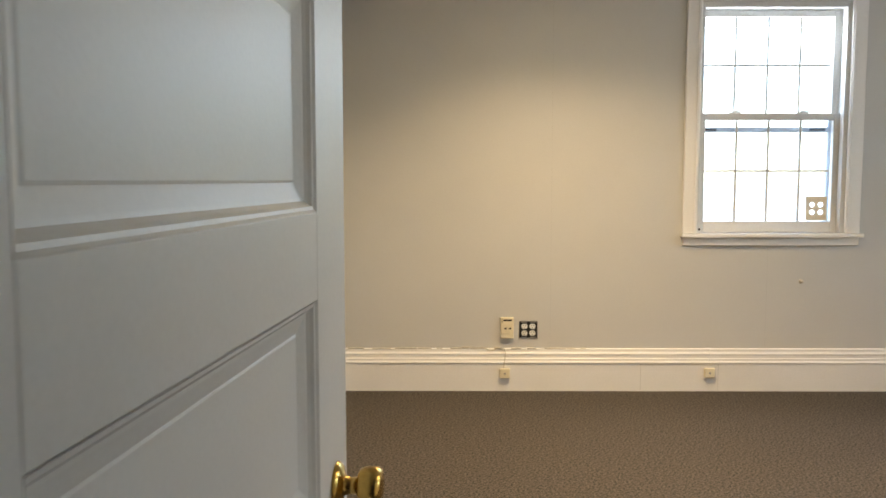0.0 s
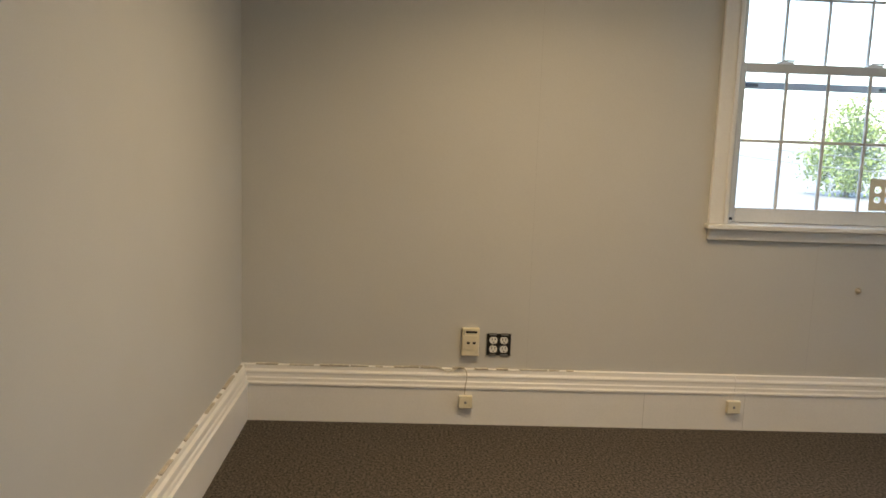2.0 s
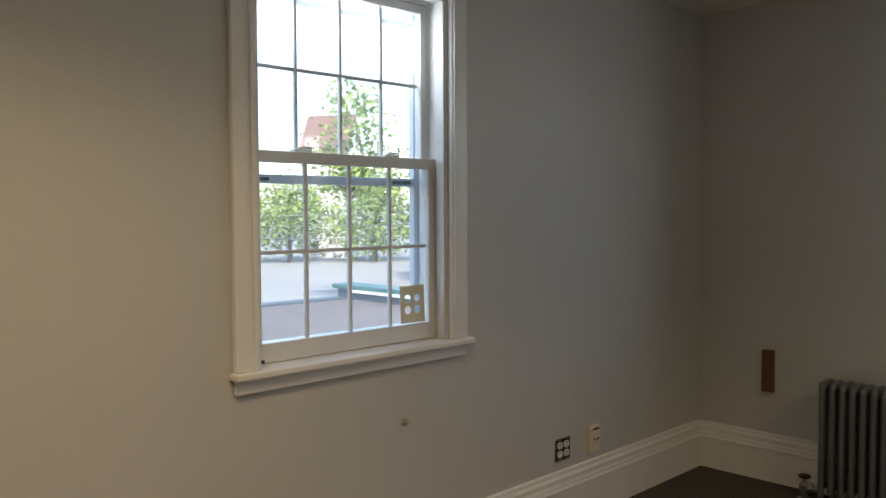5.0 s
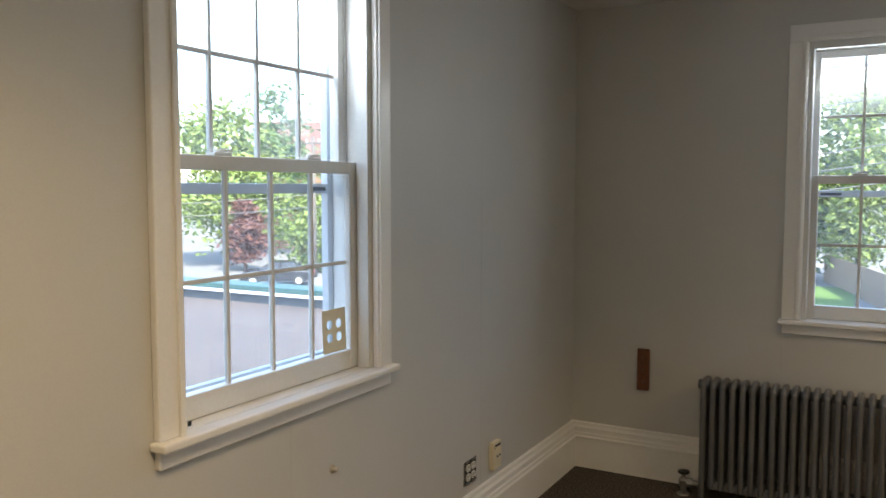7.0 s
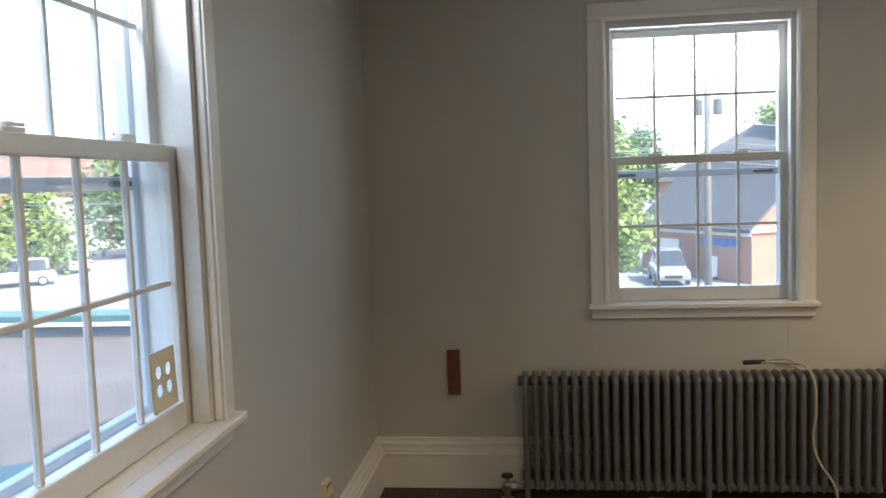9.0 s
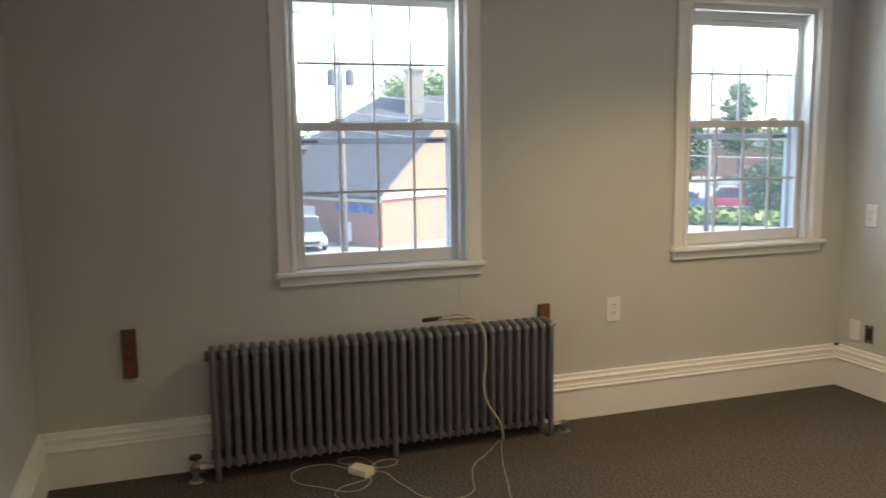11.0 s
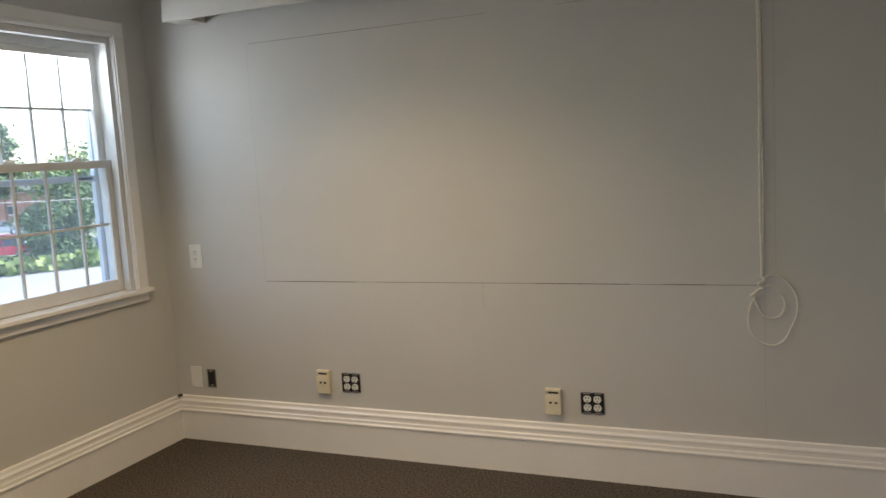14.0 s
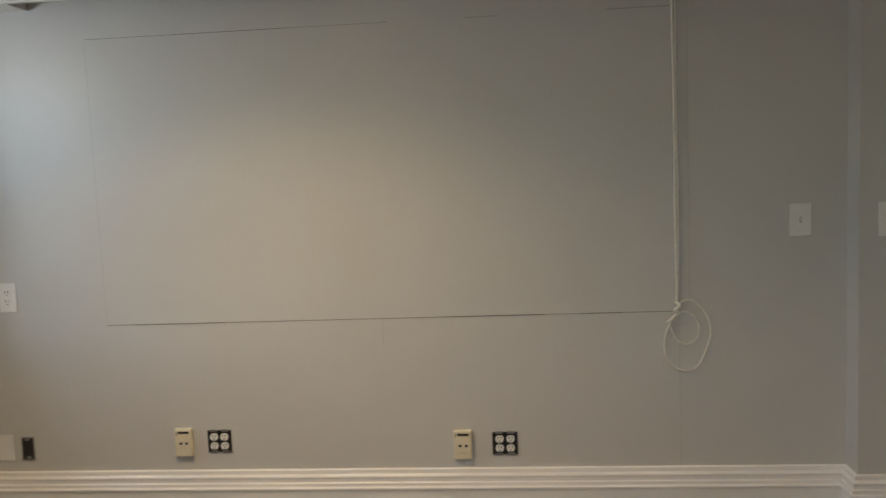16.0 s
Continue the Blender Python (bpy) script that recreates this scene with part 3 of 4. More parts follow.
# spare four-hole cover plate leaning on the window
def cover_plate():
    o = empty("spare_cover_plate", pose(2.797, N + 0.058, 0.962, 0, 0, 180) @ pose(0, 0, 0, 2), "loose beige double outlet cover plate standing in the window", "cover plate")
    bm = bmesh.new()
    n, w, h = 16, 0.058, 0.136
    for y in (0.0, 0.004):
        holes = []
        for sx in (-0.0235, 0.0235):
            for sz in (h / 2 - 0.021, h / 2 + 0.021):
                holes.append([(sx + 0.0165 * math.cos(a * math.tau / n), sz + max(-0.0145, min(0.0145, 0.0165 * math.sin(a * math.tau / n)))) for a in range(n)])
        for (cx, cz), ring in zip([(-1, -1), (-1, 1), (1, -1), (1, 1)], holes):
            q = [(min(0, cx) * w, h / 2 + min(0, cz) * h / 2), (max(0, cx) * w, h / 2 + min(0, cz) * h / 2), (max(0, cx) * w, h / 2 + max(0, cz) * h / 2), (min(0, cx) * w, h / 2 + max(0, cz) * h / 2)]
            inner = [bm.verts.new((x, y, z)) for x, z in ring]
            outer = []
            mx, mz = sum(p[0] for p in q) / 4, sum(p[1] for p in q) / 4
            for a in range(n):
                dx, dz = math.cos(a * math.tau / n), math.sin(a * math.tau / n)
                k = 1 / max(abs(dx), abs(dz))
                outer.append(bm.verts.new((mx + dx * k * w / 2, y, mz + dz * k * h / 4)))
            for a in range(n):
                bm.faces.new((inner[a], inner[(a + 1) % n], outer[(a + 1) % n], outer[a]))
    finish("plate", bm, IVORY, o)
    return o


cover_plate()

# plugged hole and stub on the north wall
bm = bmesh.new()
lathe_into(bm, (2.702, N, 0.622), (0, -1, 0), [(0.014, 0.0), (0.013, 0.003), (0.006, 0.005), (0.006, 0.018), (0.004, 0.02)], 16)
tagged(finish("wall_anchor", bm, CAULK, smooth=True), "small plugged anchor stub sticking out of the wall", "anchor")

# thin phone wires to the junction boxes
cord("phone_wire", [(1.032, N - 0.034, 0.135), (1.034, N - 0.04, 0.17), (1.036, N - 0.032, 0.235), (1.02, N - 0.02, 0.247), (0.96, N - 0.026, 0.232), (0.91, N - 0.018, 0.246), (0.80, N - 0.012, 0.249)], 0.0022, CAULK)
tagged(bpy.data.objects["phone_wire"], "thin loose phone wire stapled to the baseboard", "wire", "phone wires")
w2 = cord("phone_wire", [(2.188, N - 0.034, 0.135), (2.19, N - 0.04, 0.17), (2.19, N - 0.03, 0.238), (2.19, N - 0.006, 0.246)], 0.0018, TRIM)
tagged(w2, "thin white phone wire on the baseboard", "wire", "phone wires")

# black cable hanging on the west wall
c = cord("hanging_cable", [(W + 0.012, 3.59, 1.07), (W + 0.02, 3.652, 1.182), (W + 0.02, 3.722, 1.282), (W + 0.02, 3.772, 1.393), (W + 0.02, 3.804, 1.496), (W + 0.015, 3.83, 1.7), (W + 0.012, 3.87, 2.0), (W + 0.01, 3.87, CEIL)], 0.0046, BLACK)
tagged(c, "black cable hanging down the wall from the ceiling", "cable")

# pull cord with a knotted loop on the south wall
p = empty("pull_cord", pose(0.038, 0, -0.035), "off-white tied-up cord loop hanging on the wall", "cord")
cord("line", [(1.790, S + 0.02, CEIL), (1.789, S + 0.014, 2.1), (1.785, S + 0.012, 1.7), (1.787, S + 0.012, 1.3), (1.784, S + 0.012, 0.95)], 0.0052, CORDW, p)
cord("line", [(1.777, S + 0.016, CEIL), (1.778, S + 0.012, 1.8), (1.776, S + 0.012, 1.25), (1.781, S + 0.012, 0.95)], 0.0035, CORDW, p)
cord("loop", [(1.784, S + 0.014, 0.94), (1.74, S + 0.012, 0.957), (1.69, S + 0.012, 0.925), (1.655, S + 0.012, 0.84), (1.675, S + 0.012, 0.75), (1.725, S + 0.012, 0.677), (1.775, S + 0.012, 0.675), (1.823, S + 0.012, 0.715), (1.836, S + 0.012, 0.78), (1.815, S + 0.014, 0.86), (1.79, S + 0.02, 0.90), (1.783, S + 0.016, 0.935)], 0.0034, CORDW, p)
cord("loop", [(1.79, S + 0.018, 0.905), (1.745, S + 0.014, 0.91), (1.708, S + 0.012, 0.87), (1.702, S + 0.012, 0.825), (1.73, S + 0.012, 0.785), (1.77, S + 0.012, 0.785), (1.803, S + 0.012, 0.83), (1.81, S + 0.014, 0.87), (1.795, S + 0.02, 0.90)], 0.0034, CORDW, p)
cord("knot", [(1.79, S + 0.012, 0.95), (1.776, S + 0.026, 0.935), (1.796, S + 0.03, 0.92), (1.782, S + 0.02, 0.905), (1.80, S + 0.03, 0.895), (1.815, S + 0.024, 0.88), (1.826, S + 0.02, 0.872)], 0.0055, CORDW, p)

# two wooden blocks on the east wall
def block(y, z, h, w=0.06):
    b = empty("wood_block", on_east(y, z), "small reddish-brown wooden block screwed to the wall", "wood block", "wood blocks")
    boxes("block", [((-w / 2, 0.0005, 0), (w / 2, 0.022, h))], WOOD, b, 0.003)
    bm = bmesh.new()
    for k in (0.22, 0.5, 0.8):
        cyl_into(bm, (0, 0.0219, h * k), (0, 0.001, 0), 0.005, 0.004, 12)
    finish("screw_head", bm, CRACK, b)


block(5.708, 0.451, 0.212)
block(3.739, 0.54, 0.083)


# ---- radiator ----
def radiator():
    y0, y1, n, top = 3.77, 5.394, 37, 0.594
    pitch = (y1 - y0) / n
    r = empty("radiator", pose(4.693, y0, 0), "old silver-grey cast-iron column radiator on the carpet", "radiator")

    def section(leg):
        bm = bmesh.new()
        depth = (-0.068, -0.023, 0.023, 0.068)
        zb = 0.0 if leg else 0.062
        for k, dx in enumerate(depth):
            low = zb if k in (0, 3) else 0.075
            rr = 0.0135
            lathe_into(bm, (dx, 0, low), (0, 0, 1), [(rr * 0.55, 0.0), (rr * 0.95, 0.012), (rr, 0.03), (rr, top - low - 0.045), (rr * 0.98, top - low - 0.03)], 10)
        # rounded header across the columns, above and below
        m = 14
        for zc, flip in ((top - 0.042, 1), (0.105, -1)):
            rings = []
            for i in range(m + 1):
                a = math.pi * i / m
                dx = -0.068 * math.cos(a) * 1.06
                h = 0.032 * math.sin(a) ** 0.45 if 0 < i < m else 0.0
                rings.append([bm.verts.new((dx, 0.0165 * math.cos(b * math.tau / 10) * (0.55 + 0.45 * math.sin(a) ** 0.5), zc + flip * (h + 0.0 if math.sin(b * math.tau / 10) >= 0 else -0.022) * abs(math.sin(b * math.tau / 10)) ** 0.6)) for b in range(10)])
            for u, v in zip(rings, rings[1:]):
                for b in range(10):
                    bm.faces.new((u[b], u[(b + 1) % 10], v[(b + 1) % 10], v[b]))
        # hubs joining the sections
        cyl_into(bm, (0, -pitch / 2, top - 0.05), (0, pitch, 0), 0.022, 0.022, 12)
        cyl_into(bm, (0, -pitch / 2, 0.105), (0, pitch, 0), 0.022, 0.022, 12)
        return finish("section", bm, IRON, r, smooth=True)

    plain, legged = section(False), section(True)
    plain.location.y, legged.location.y = pitch * 1.5, pitch * 0.5
    for i in range(n):
        if i in (0, 1):
            continue
        o = new("section", legged.data if i in (18, n - 1) else plain.data)
        o.parent = r
        o.location.y = pitch * (i + 0.5)
    bm = bmesh.new()
    cyl_into(bm, (0, n * pitch, top - 0.05), (0, 0.012, 0), 0.026, 0.022, 8)
    cyl_into(bm, (0, -0.012, top - 0.05), (0, 0.012, 0), 0.022, 0.026, 8)
    cyl_into(bm, (-0.01, -0.03, top - 0.05), (0, 0.02, 0), 0.006, 0.008, 8)
    tagged(finish("end_plug", bm, IRON, r), kind="stuff")
    # valve at one end, return elbow at the other
    bm = bmesh.new()
    lathe_into(bm, (-0.02, n * pitch + 0.07, 0.0), (0, 0, 1), [(0.032, 0.0), (0.03, 0.004), (0.014, 0.006), (0.014, 0.035), (0.022, 0.04), (0.024, 0.07), (0.016, 0.08), (0.010, 0.085), (0.008, 0.10)], 16)
    cyl_into(bm, (-0.02, n * pitch, 0.06), (0, 0.075, 0), 0.015, 0.015, 12)
    cyl_into(bm, (-0.02, n * pitch + 0.03, 0.06), (0, 0.022, 0), 0.023, 0.023, 6)
    finish("valve", bm, STEEL, r)
    bm = bmesh.new()
    lathe_into(bm, (-0.02, n * pitch + 0.07, 0.10), (0, 0, 1), [(0.012, 0.0), (0.026, 0.003), (0.029, 0.009), (0.026, 0.015), (0.010, 0.018)], 14)
    finish("valve_handle", bm, BLACK, r)
    bm = bmesh.new()
    lathe_into(bm, (-0.03, -0.07, 0.0), (0, 0, 1), [(0.034, 0.0), (0.032, 0.004), (0.014, 0.006), (0.014, 0.02), (0.02, 0.028), (0.02, 0.05), (0.012, 0.056)], 16)
    cyl_into(bm, (-0.03, -0.07, 0.04), (0, 0.08, 0), 0.013, 0.013, 12)
    finish("return_elbow", bm, IRON, r)


radiator()

# grey cable with a black handle lying over the radiator
k = empty("coiled_cable", pose(-0.072, 0.04, -0.012), "grey cable with black plug end draped over the radiator", "cable")
bm = bmesh.new()
lathe_into(bm, (4.79, 4.375, 0.626), (-0.02, -1, 0.05), [(0.007, 0.0), (0.011, 0.006), (0.011, 0.05), (0.009, 0.09), (0.006, 0.10)], 12)
finish("plug", bm, BLACK, k, smooth=True)
cord("cable", [(4.785, 4.28, 0.632), (4.78, 4.22, 0.645), (4.75, 4.17, 0.640), (4.70, 4.13, 0.625), (4.69, 4.15, 0.618), (4.74, 4.20, 0.63), (4.78, 4.26, 0.628), (4.76, 4.30, 0.63), (4.73, 4.22, 0.64), (4.70, 4.14, 0.63), (4.675, 4.115, 0.58), (4.668, 4.105, 0.45), (4.668, 4.115, 0.3), (4.668, 4.09, 0.22), (4.668, 4.03, 0.12), (4.69, 4.01, 0.03), (4.72, 4.01, 0.006)], 0.0052, CORDG, k)
cord("cable", [(4.79, 4.27, 0.626), (4.76, 4.20, 0.622), (4.72, 4.15, 0.634), (4.70, 4.18, 0.628), (4.75, 4.25, 0.624)], 0.0045, CORDG, k)

# cords and a small adapter on the carpet
a = empty("adapter_cord", pose(-0.07, 0.04, 0), "small ivory adapter with tangled off-white cord on the carpet", "adapter")
bx = boxes("adapter", [((-0.05, -0.032, 0.001), (0.05, 0.032, 0.034))], IVORY, a, 0.004)
bx.location, bx.rotation_euler.z = (4.57, 4.735, 0), radians(40)
cord("cord", [(4.63, 4.79, 0.01), (4.72, 4.86, 0.004), (4.70, 5.0, 0.004), (4.60, 5.03, 0.004), (4.48, 4.92, 0.004), (4.40, 4.80, 0.004), (4.46, 4.72, 0.006), (4.57, 4.68, 0.004), (4.40, 4.60, 0.004), (4.22, 4.52, 0.004), (4.20, 4.37, 0.004), (4.36, 4.29, 0.004), (4.47, 4.245, 0.004), (4.60, 4.12, 0.004), (4.72, 4.015, 0.005)], 0.0017, CORDG, a)
cord("cord", [(4.60, 4.70, 0.012), (4.68, 4.60, 0.004), (4.66, 4.55, 0.004), (4.60, 4.60, 0.004), (4.66, 4.75, 0.008), (4.75, 4.80, 0.004), (4.76, 4.72, 0.004), (4.66, 4.66, 0.004), (4.52, 4.70, 0.006), (4.42, 4.88, 0.004), (4.30, 4.86, 0.004)], 0.0016, CORDG, a)
cord("cord", [(4.71, 4.01, 0.006), (4.58, 4.06, 0.004), (4.42, 4.12, 0.004), (4.27, 4.165, 0.004), (4.07, 4.215, 0.004), (3.95, 4.16, 0.004), (4.0, 4.02, 0.004)], 0.0016, CORDG, a)

# recessed ceiling lamps
GLOW = bpy.data.materials.new("lit_lamp_diffuser")
GLOW.use_nodes = True
GLOW.node_tree.nodes["Principled BSDF"].inputs["Emission Color"].default_value = (1, 0.78, 0.46, 1)
GLOW.node_tree.nodes["Principled BSDF"].inputs["Emission Strength"].default_value = 0.8
for lx, ly, watts in LAMPS:
    f = empty("ceiling_lamp", pose(lx, ly, CEIL), "square lit ceiling lamp with white rim", "lamp", "ceiling lamps")
    boxes("rim", [((-0.3, -0.3, -0.04), (-0.28, 0.3, -0.0005)), ((0.28, -0.3, -0.04), (0.3, 0.3, -0.0005)), ((-0.28, -0.3, -0.04), (0.28, -0.28, -0.0005)), ((-0.28, 0.28, -0.04), (0.28, 0.3, -0.0005))], TRIM, f)
    boxes("diffuser", [((-0.28, -0.28, -0.006), (0.28, 0.28, -0.002))], GLOW, f)

# ---- outside ----
GZ = -4.5


def polar(d, az, z=GZ):
    """A place at distance d and bearing az (degrees from +x) from the middle of the walk."""
    return Vector((1.1 + d * math.cos(radians(az)), 5.3 + d * math.sin(radians(az)), z))


bm = bmesh.new()
bmesh.ops.create_grid(bm, x_segments=4, y_segments=4, size=900, matrix=Matrix.Translation((0, 0, GZ)))
tagged(finish("ground", bm, GROUND), "pale sunlit asphalt ground", "ground", kind="structure")

# the building's own walls down to the ground
tagged(boxes("building_base", [((W - 3, -2, GZ), (E + T, N + T, -0.13))], SIDING), "outside walls of the building's lower storey", "wall", kind="structure")
# flat roof of the lower wing with a parapet
lr = empty("lower_wing_roof", pose(0, 0, 0), "flat pale membrane roof with dark teal-capped parapet", "roof", kind="structure")
boxes("roof_deck", [((-9, N + T + 0.002, -0.6), (10.1, 16, -0.26))], ROOFING, lr)
boxes("wing_wall", [((-9, N + T + 0.002, GZ), (10.1, 16, -0.6))], SIDING, lr)
boxes("parapet", [((10.1, N + T - 2, GZ), (10.42, 16.3, -0.07)), ((-9, 16.001, GZ), (10.1, 16.3, -0.22))], DARKP, lr, 0.01)
boxes("parapet_cap", [((10.04, N + T - 2, -0.07), (10.5, 16.4, 0.01))], TEAL, lr, 0.01)
boxes("cap_flashing", [((10.03, N + T - 2, -0.12), (10.099, 15.9, -0.072))], ALU, lr, 0.004)
rb = empty("roof_curb", pose(4.6, 8.0, -0.26, 0, 0, 22), "teal metal curb box on the flat roof", "roof curb")
boxes("curb", [((-2.0, -0.22, 0), (0.9, 0.22, 0.1))], TEAL, rb, 0.02)
boxes("curb_lid", [((-2.04, -0.26, 0.102), (0.94, 0.26, 0.125))], TEAL, rb, 0.01)


def uv_box(name, lo, hi, mat, parent):
    bm = bmesh.new()
    box_into(bm, lo, hi)
    bmesh.ops.recalc_face_normals(bm, faces=bm.faces)
    uv = bm.loops.layers.uv.new()
    for f in bm.faces:
        for l in f.loops:
            c = l.vert.co
            l[uv].uv = (c.y, c.z) if abs(f.normal.x) > 0.7 else (c.x, c.z) if abs(f.normal.y) > 0.7 else (c.x, c.y)
    return finish(name, bm, mat, parent)


def gable_house(loc, yaw, lx, ly, eave, rise, wall, roof, label, windows=True, over=0.35):
    """A house with its ridge along local x and gables at both ends; its corner stands at loc."""
    h = empty("house", Matrix.Translation(loc) @ pose(0, 0, 0, 0, 0, yaw), label, "house")
    uv_box("wall", (0, 0, 0), (lx, ly, eave), wall, h)
    bm = bmesh.new()
    for x in (0.0, lx):
        for v in ((x, 0, eave), (x, ly, eave), (x, ly / 2, eave + rise)):
            bm.verts.new(v)
    v = list(bm.verts)
    for f in ((0, 1, 2), (5, 4, 3), (0, 2, 5, 3), (1, 4, 5, 2), (0, 3, 4, 1)):
        bm.faces.new([v[i] for i in f])
    uv = bm.loops.layers.uv.new()
    for f in bm.faces:
        for l in f.loops:
            l[uv].uv = (l.vert.co.y, l.vert.co.z)
    finish("gable", bm, wall, h)
    bm = bmesh.new()
    k = over * rise / (ly / 2)
    for s in (-1, 1):
        a, b = (-over, eave - k) if s < 0 else (ly + over, eave - k)
        pts = [(-over, a, b), (lx + over, a, b), (lx + over, ly / 2, eave + rise), (-over, ly / 2, eave + rise)]
        lo_v, hi_v = [bm.verts.new((x, y, z + 0.02)) for x, y, z in pts], [bm.verts.new((x, y, z + 0.2)) for x, y, z in pts]
        bm.faces.new(lo_v)
        bm.faces.new(hi_v)
        for i in range(4):
            bm.faces.new((lo_v[i], lo_v[(i + 1) % 4], hi_v[(i + 1) % 4], hi_v[i]))
    finish("roof", bm, roof, h)
    boxes("cornice", [((-0.12, -0.12, eave - 0.25), (lx + 0.12, -0.001, eave)), ((-0.12, -0.12, eave - 0.25), (-0.001, ly + 0.12, eave))], SIDING, h)
    if windows:
        for q in range(max(1, int(lx // 4))):
            x = 1.5 + q * 3.6
            if x + 1 < lx:
                o = boxes("window", [((x, -0.06, 1.0), (x + 1.0, -0.001, 2.3))], SIDING, h)
                boxes("pane", [((x + 0.1, -0.08, 1.1), (x + 0.9, -0.061, 2.2))], DARKGLASS, o)
        for q in range(max(1, int(ly // 4))):
            y = 1.5 + q * 3.6
            if y + 1 < ly:
                o = boxes("window", [((-0.06, y, 1.0), (-0.001, y + 1.0, 2.3))], SIDING, h)
                boxes("pane", [((-0.08, y + 0.1, 1.1), (-0.061, y + 0.9, 2.2))], DARKGLASS, o)
    return h


# brick building across the street: gable end to the right, eave side to the left
hb = empty("house", Matrix.Translation((44.7, -5.7, GZ)) @ pose(0, 0, 0, 0, 0, 31), "low red brick building with grey gable roof and blue sign", "house")
uv_box("wall", (0, -10, 0), (9, 0, 3.0), BRICK, hb)
bm = bmesh.new()
for x in (0.0, 9.0):
    for q in ((x, 0, 3.0), (x, -10, 3.0), (x, -5, 7.0)):
        bm.verts.new(q)
v = list(bm.verts)
for f in ((0, 1, 2), (5, 4, 3), (0, 2, 5, 3), (1, 4, 5, 2), (0, 3, 4, 1)):
    bm.faces.new([v[i] for i in f])
uv = bm.loops.layers.uv.new()
for f in bm.faces:
    for l in f.loops:
        l[uv].uv = (l.vert.co.y, l.vert.co.z)
finish("gable", bm, BRICK, hb)
bm = bmesh.new()
for s in (0, 1):
    pts = [(-0.25, 0.4, 2.68), (9.3, 0.4, 2.68), (9.3, -5, 7.0), (-0.25, -5, 7.0)] if s == 0 else [(-0.25, -10.4, 2.68), (9.3, -10.4, 2.68), (9.3, -5, 7.0), (-0.25, -5, 7.0)]
    lo_v, hi_v = [bm.verts.new((x, y, z + 0.02)) for x, y, z in pts], [bm.verts.new((x, y, z + 0.2)) for x, y, z in pts]
    bm.faces.new(lo_v)
    bm.faces.new(hi_v)
    for i in range(4):
        bm.faces.new((lo_v[i], lo_v[(i + 1) % 4], hi_v[(i + 1) % 4], hi_v[i]))
finish("roof", bm, SHINGLE, hb)
boxes("cornice", [((-0.2, -10.1, 2.7), (-0.001, 0.15, 3.0)), ((0.0, 0.001, 2.5), (9, 0.15, 2.75))], SIDING, hb)
SIGNB = material("blue_sign_letters", (0.03, 0.12, 0.38), 0.5)
boxes("sign", [((0.8 + i * 0.5, 0.002, 1.85 + 0.1 * (i % 2)), (1.18 + i * 0.5, 0.08, 2.35)) for i in range(6)], SIGNB, hb)
boxes("door", [((5.6, 0.002, 0), (7.2, 0.05, 2.1))], SIDING, hb)
boxes("meter_box", [((2.5, 0.002, 0.2), (3.1, 0.35, 1.3))], ALU, hb)

# larger building behind with a hipped roof and a tan chimney
hp = empty("house", Matrix.Translation(polar(74, -17.5)) @ pose(0, 0, 0, 0, 0, -17.5), "long building with dark hipped roof and tan chimney", "house")
uv_box("wall", (0, -14, 0), (12, 12, 5.2), BRICK, hp)
bm = bmesh.new()
pts = [(-0.5, -14.5, 5.2), (12.5, -14.5, 5.2), (12.5, 12.5, 5.2), (-0.5, 12.5, 5.2), (6, -9, 10.3), (6, 4.5, 10.1)]
v = [bm.verts.new(q) for q in pts]
for f in ((0, 1, 4), (2, 3, 5), (1, 2, 5, 4), (3, 0, 4, 5), (0, 3, 2, 1)):
    bm.faces.new([v[i] for i in f])
finish("roof", bm, SHINGLE, hp)
boxes("chimney", [((3.5, 0.2, 6.0), (5.0, 2.0, 12.3)), ((3.35, 0.05, 12.3), (5.15, 2.15, 12.6))], TAN, hp, 0.03)
for y in (-11, -7, 3, 6.5):
    o = boxes("window", [((-0.06, y, 2.6), (-0.001, y + 1.1, 4.2))], SIDING, hp)
    boxes("pane", [((-0.08, y + 0.1, 2.7), (-0.061, y + 1.0, 4.1))], DARKGLASS, o)

# far low brick range
gable_house(polar(128, -31.5), -125, 46, 12, 4.2, 2.6, BRICK, SHINGLE, "long low red brick building with grey roof")
# houses to the north-east
gable_house(polar(82, 41.8), -50, 11, 9, 8.0, 4.8, BRICK, REDROOF, "red brick house with steep red-brown roof")
gable_house(polar(92, 33), -62, 12, 9, 6.2, 4.4, SIDING, REDROOF, "pale house with steep red-brown roof")
gable_house(polar(104, 55.2), -60, 6, 6, 13.0, 5.2, SIDING, REDROOF, "pale house with steep gable roof")
gable_house(polar(98, 37), -50, 10, 9, 6.6, 4.2, SIDING, REDROOF, "pale house with steep gable roof")


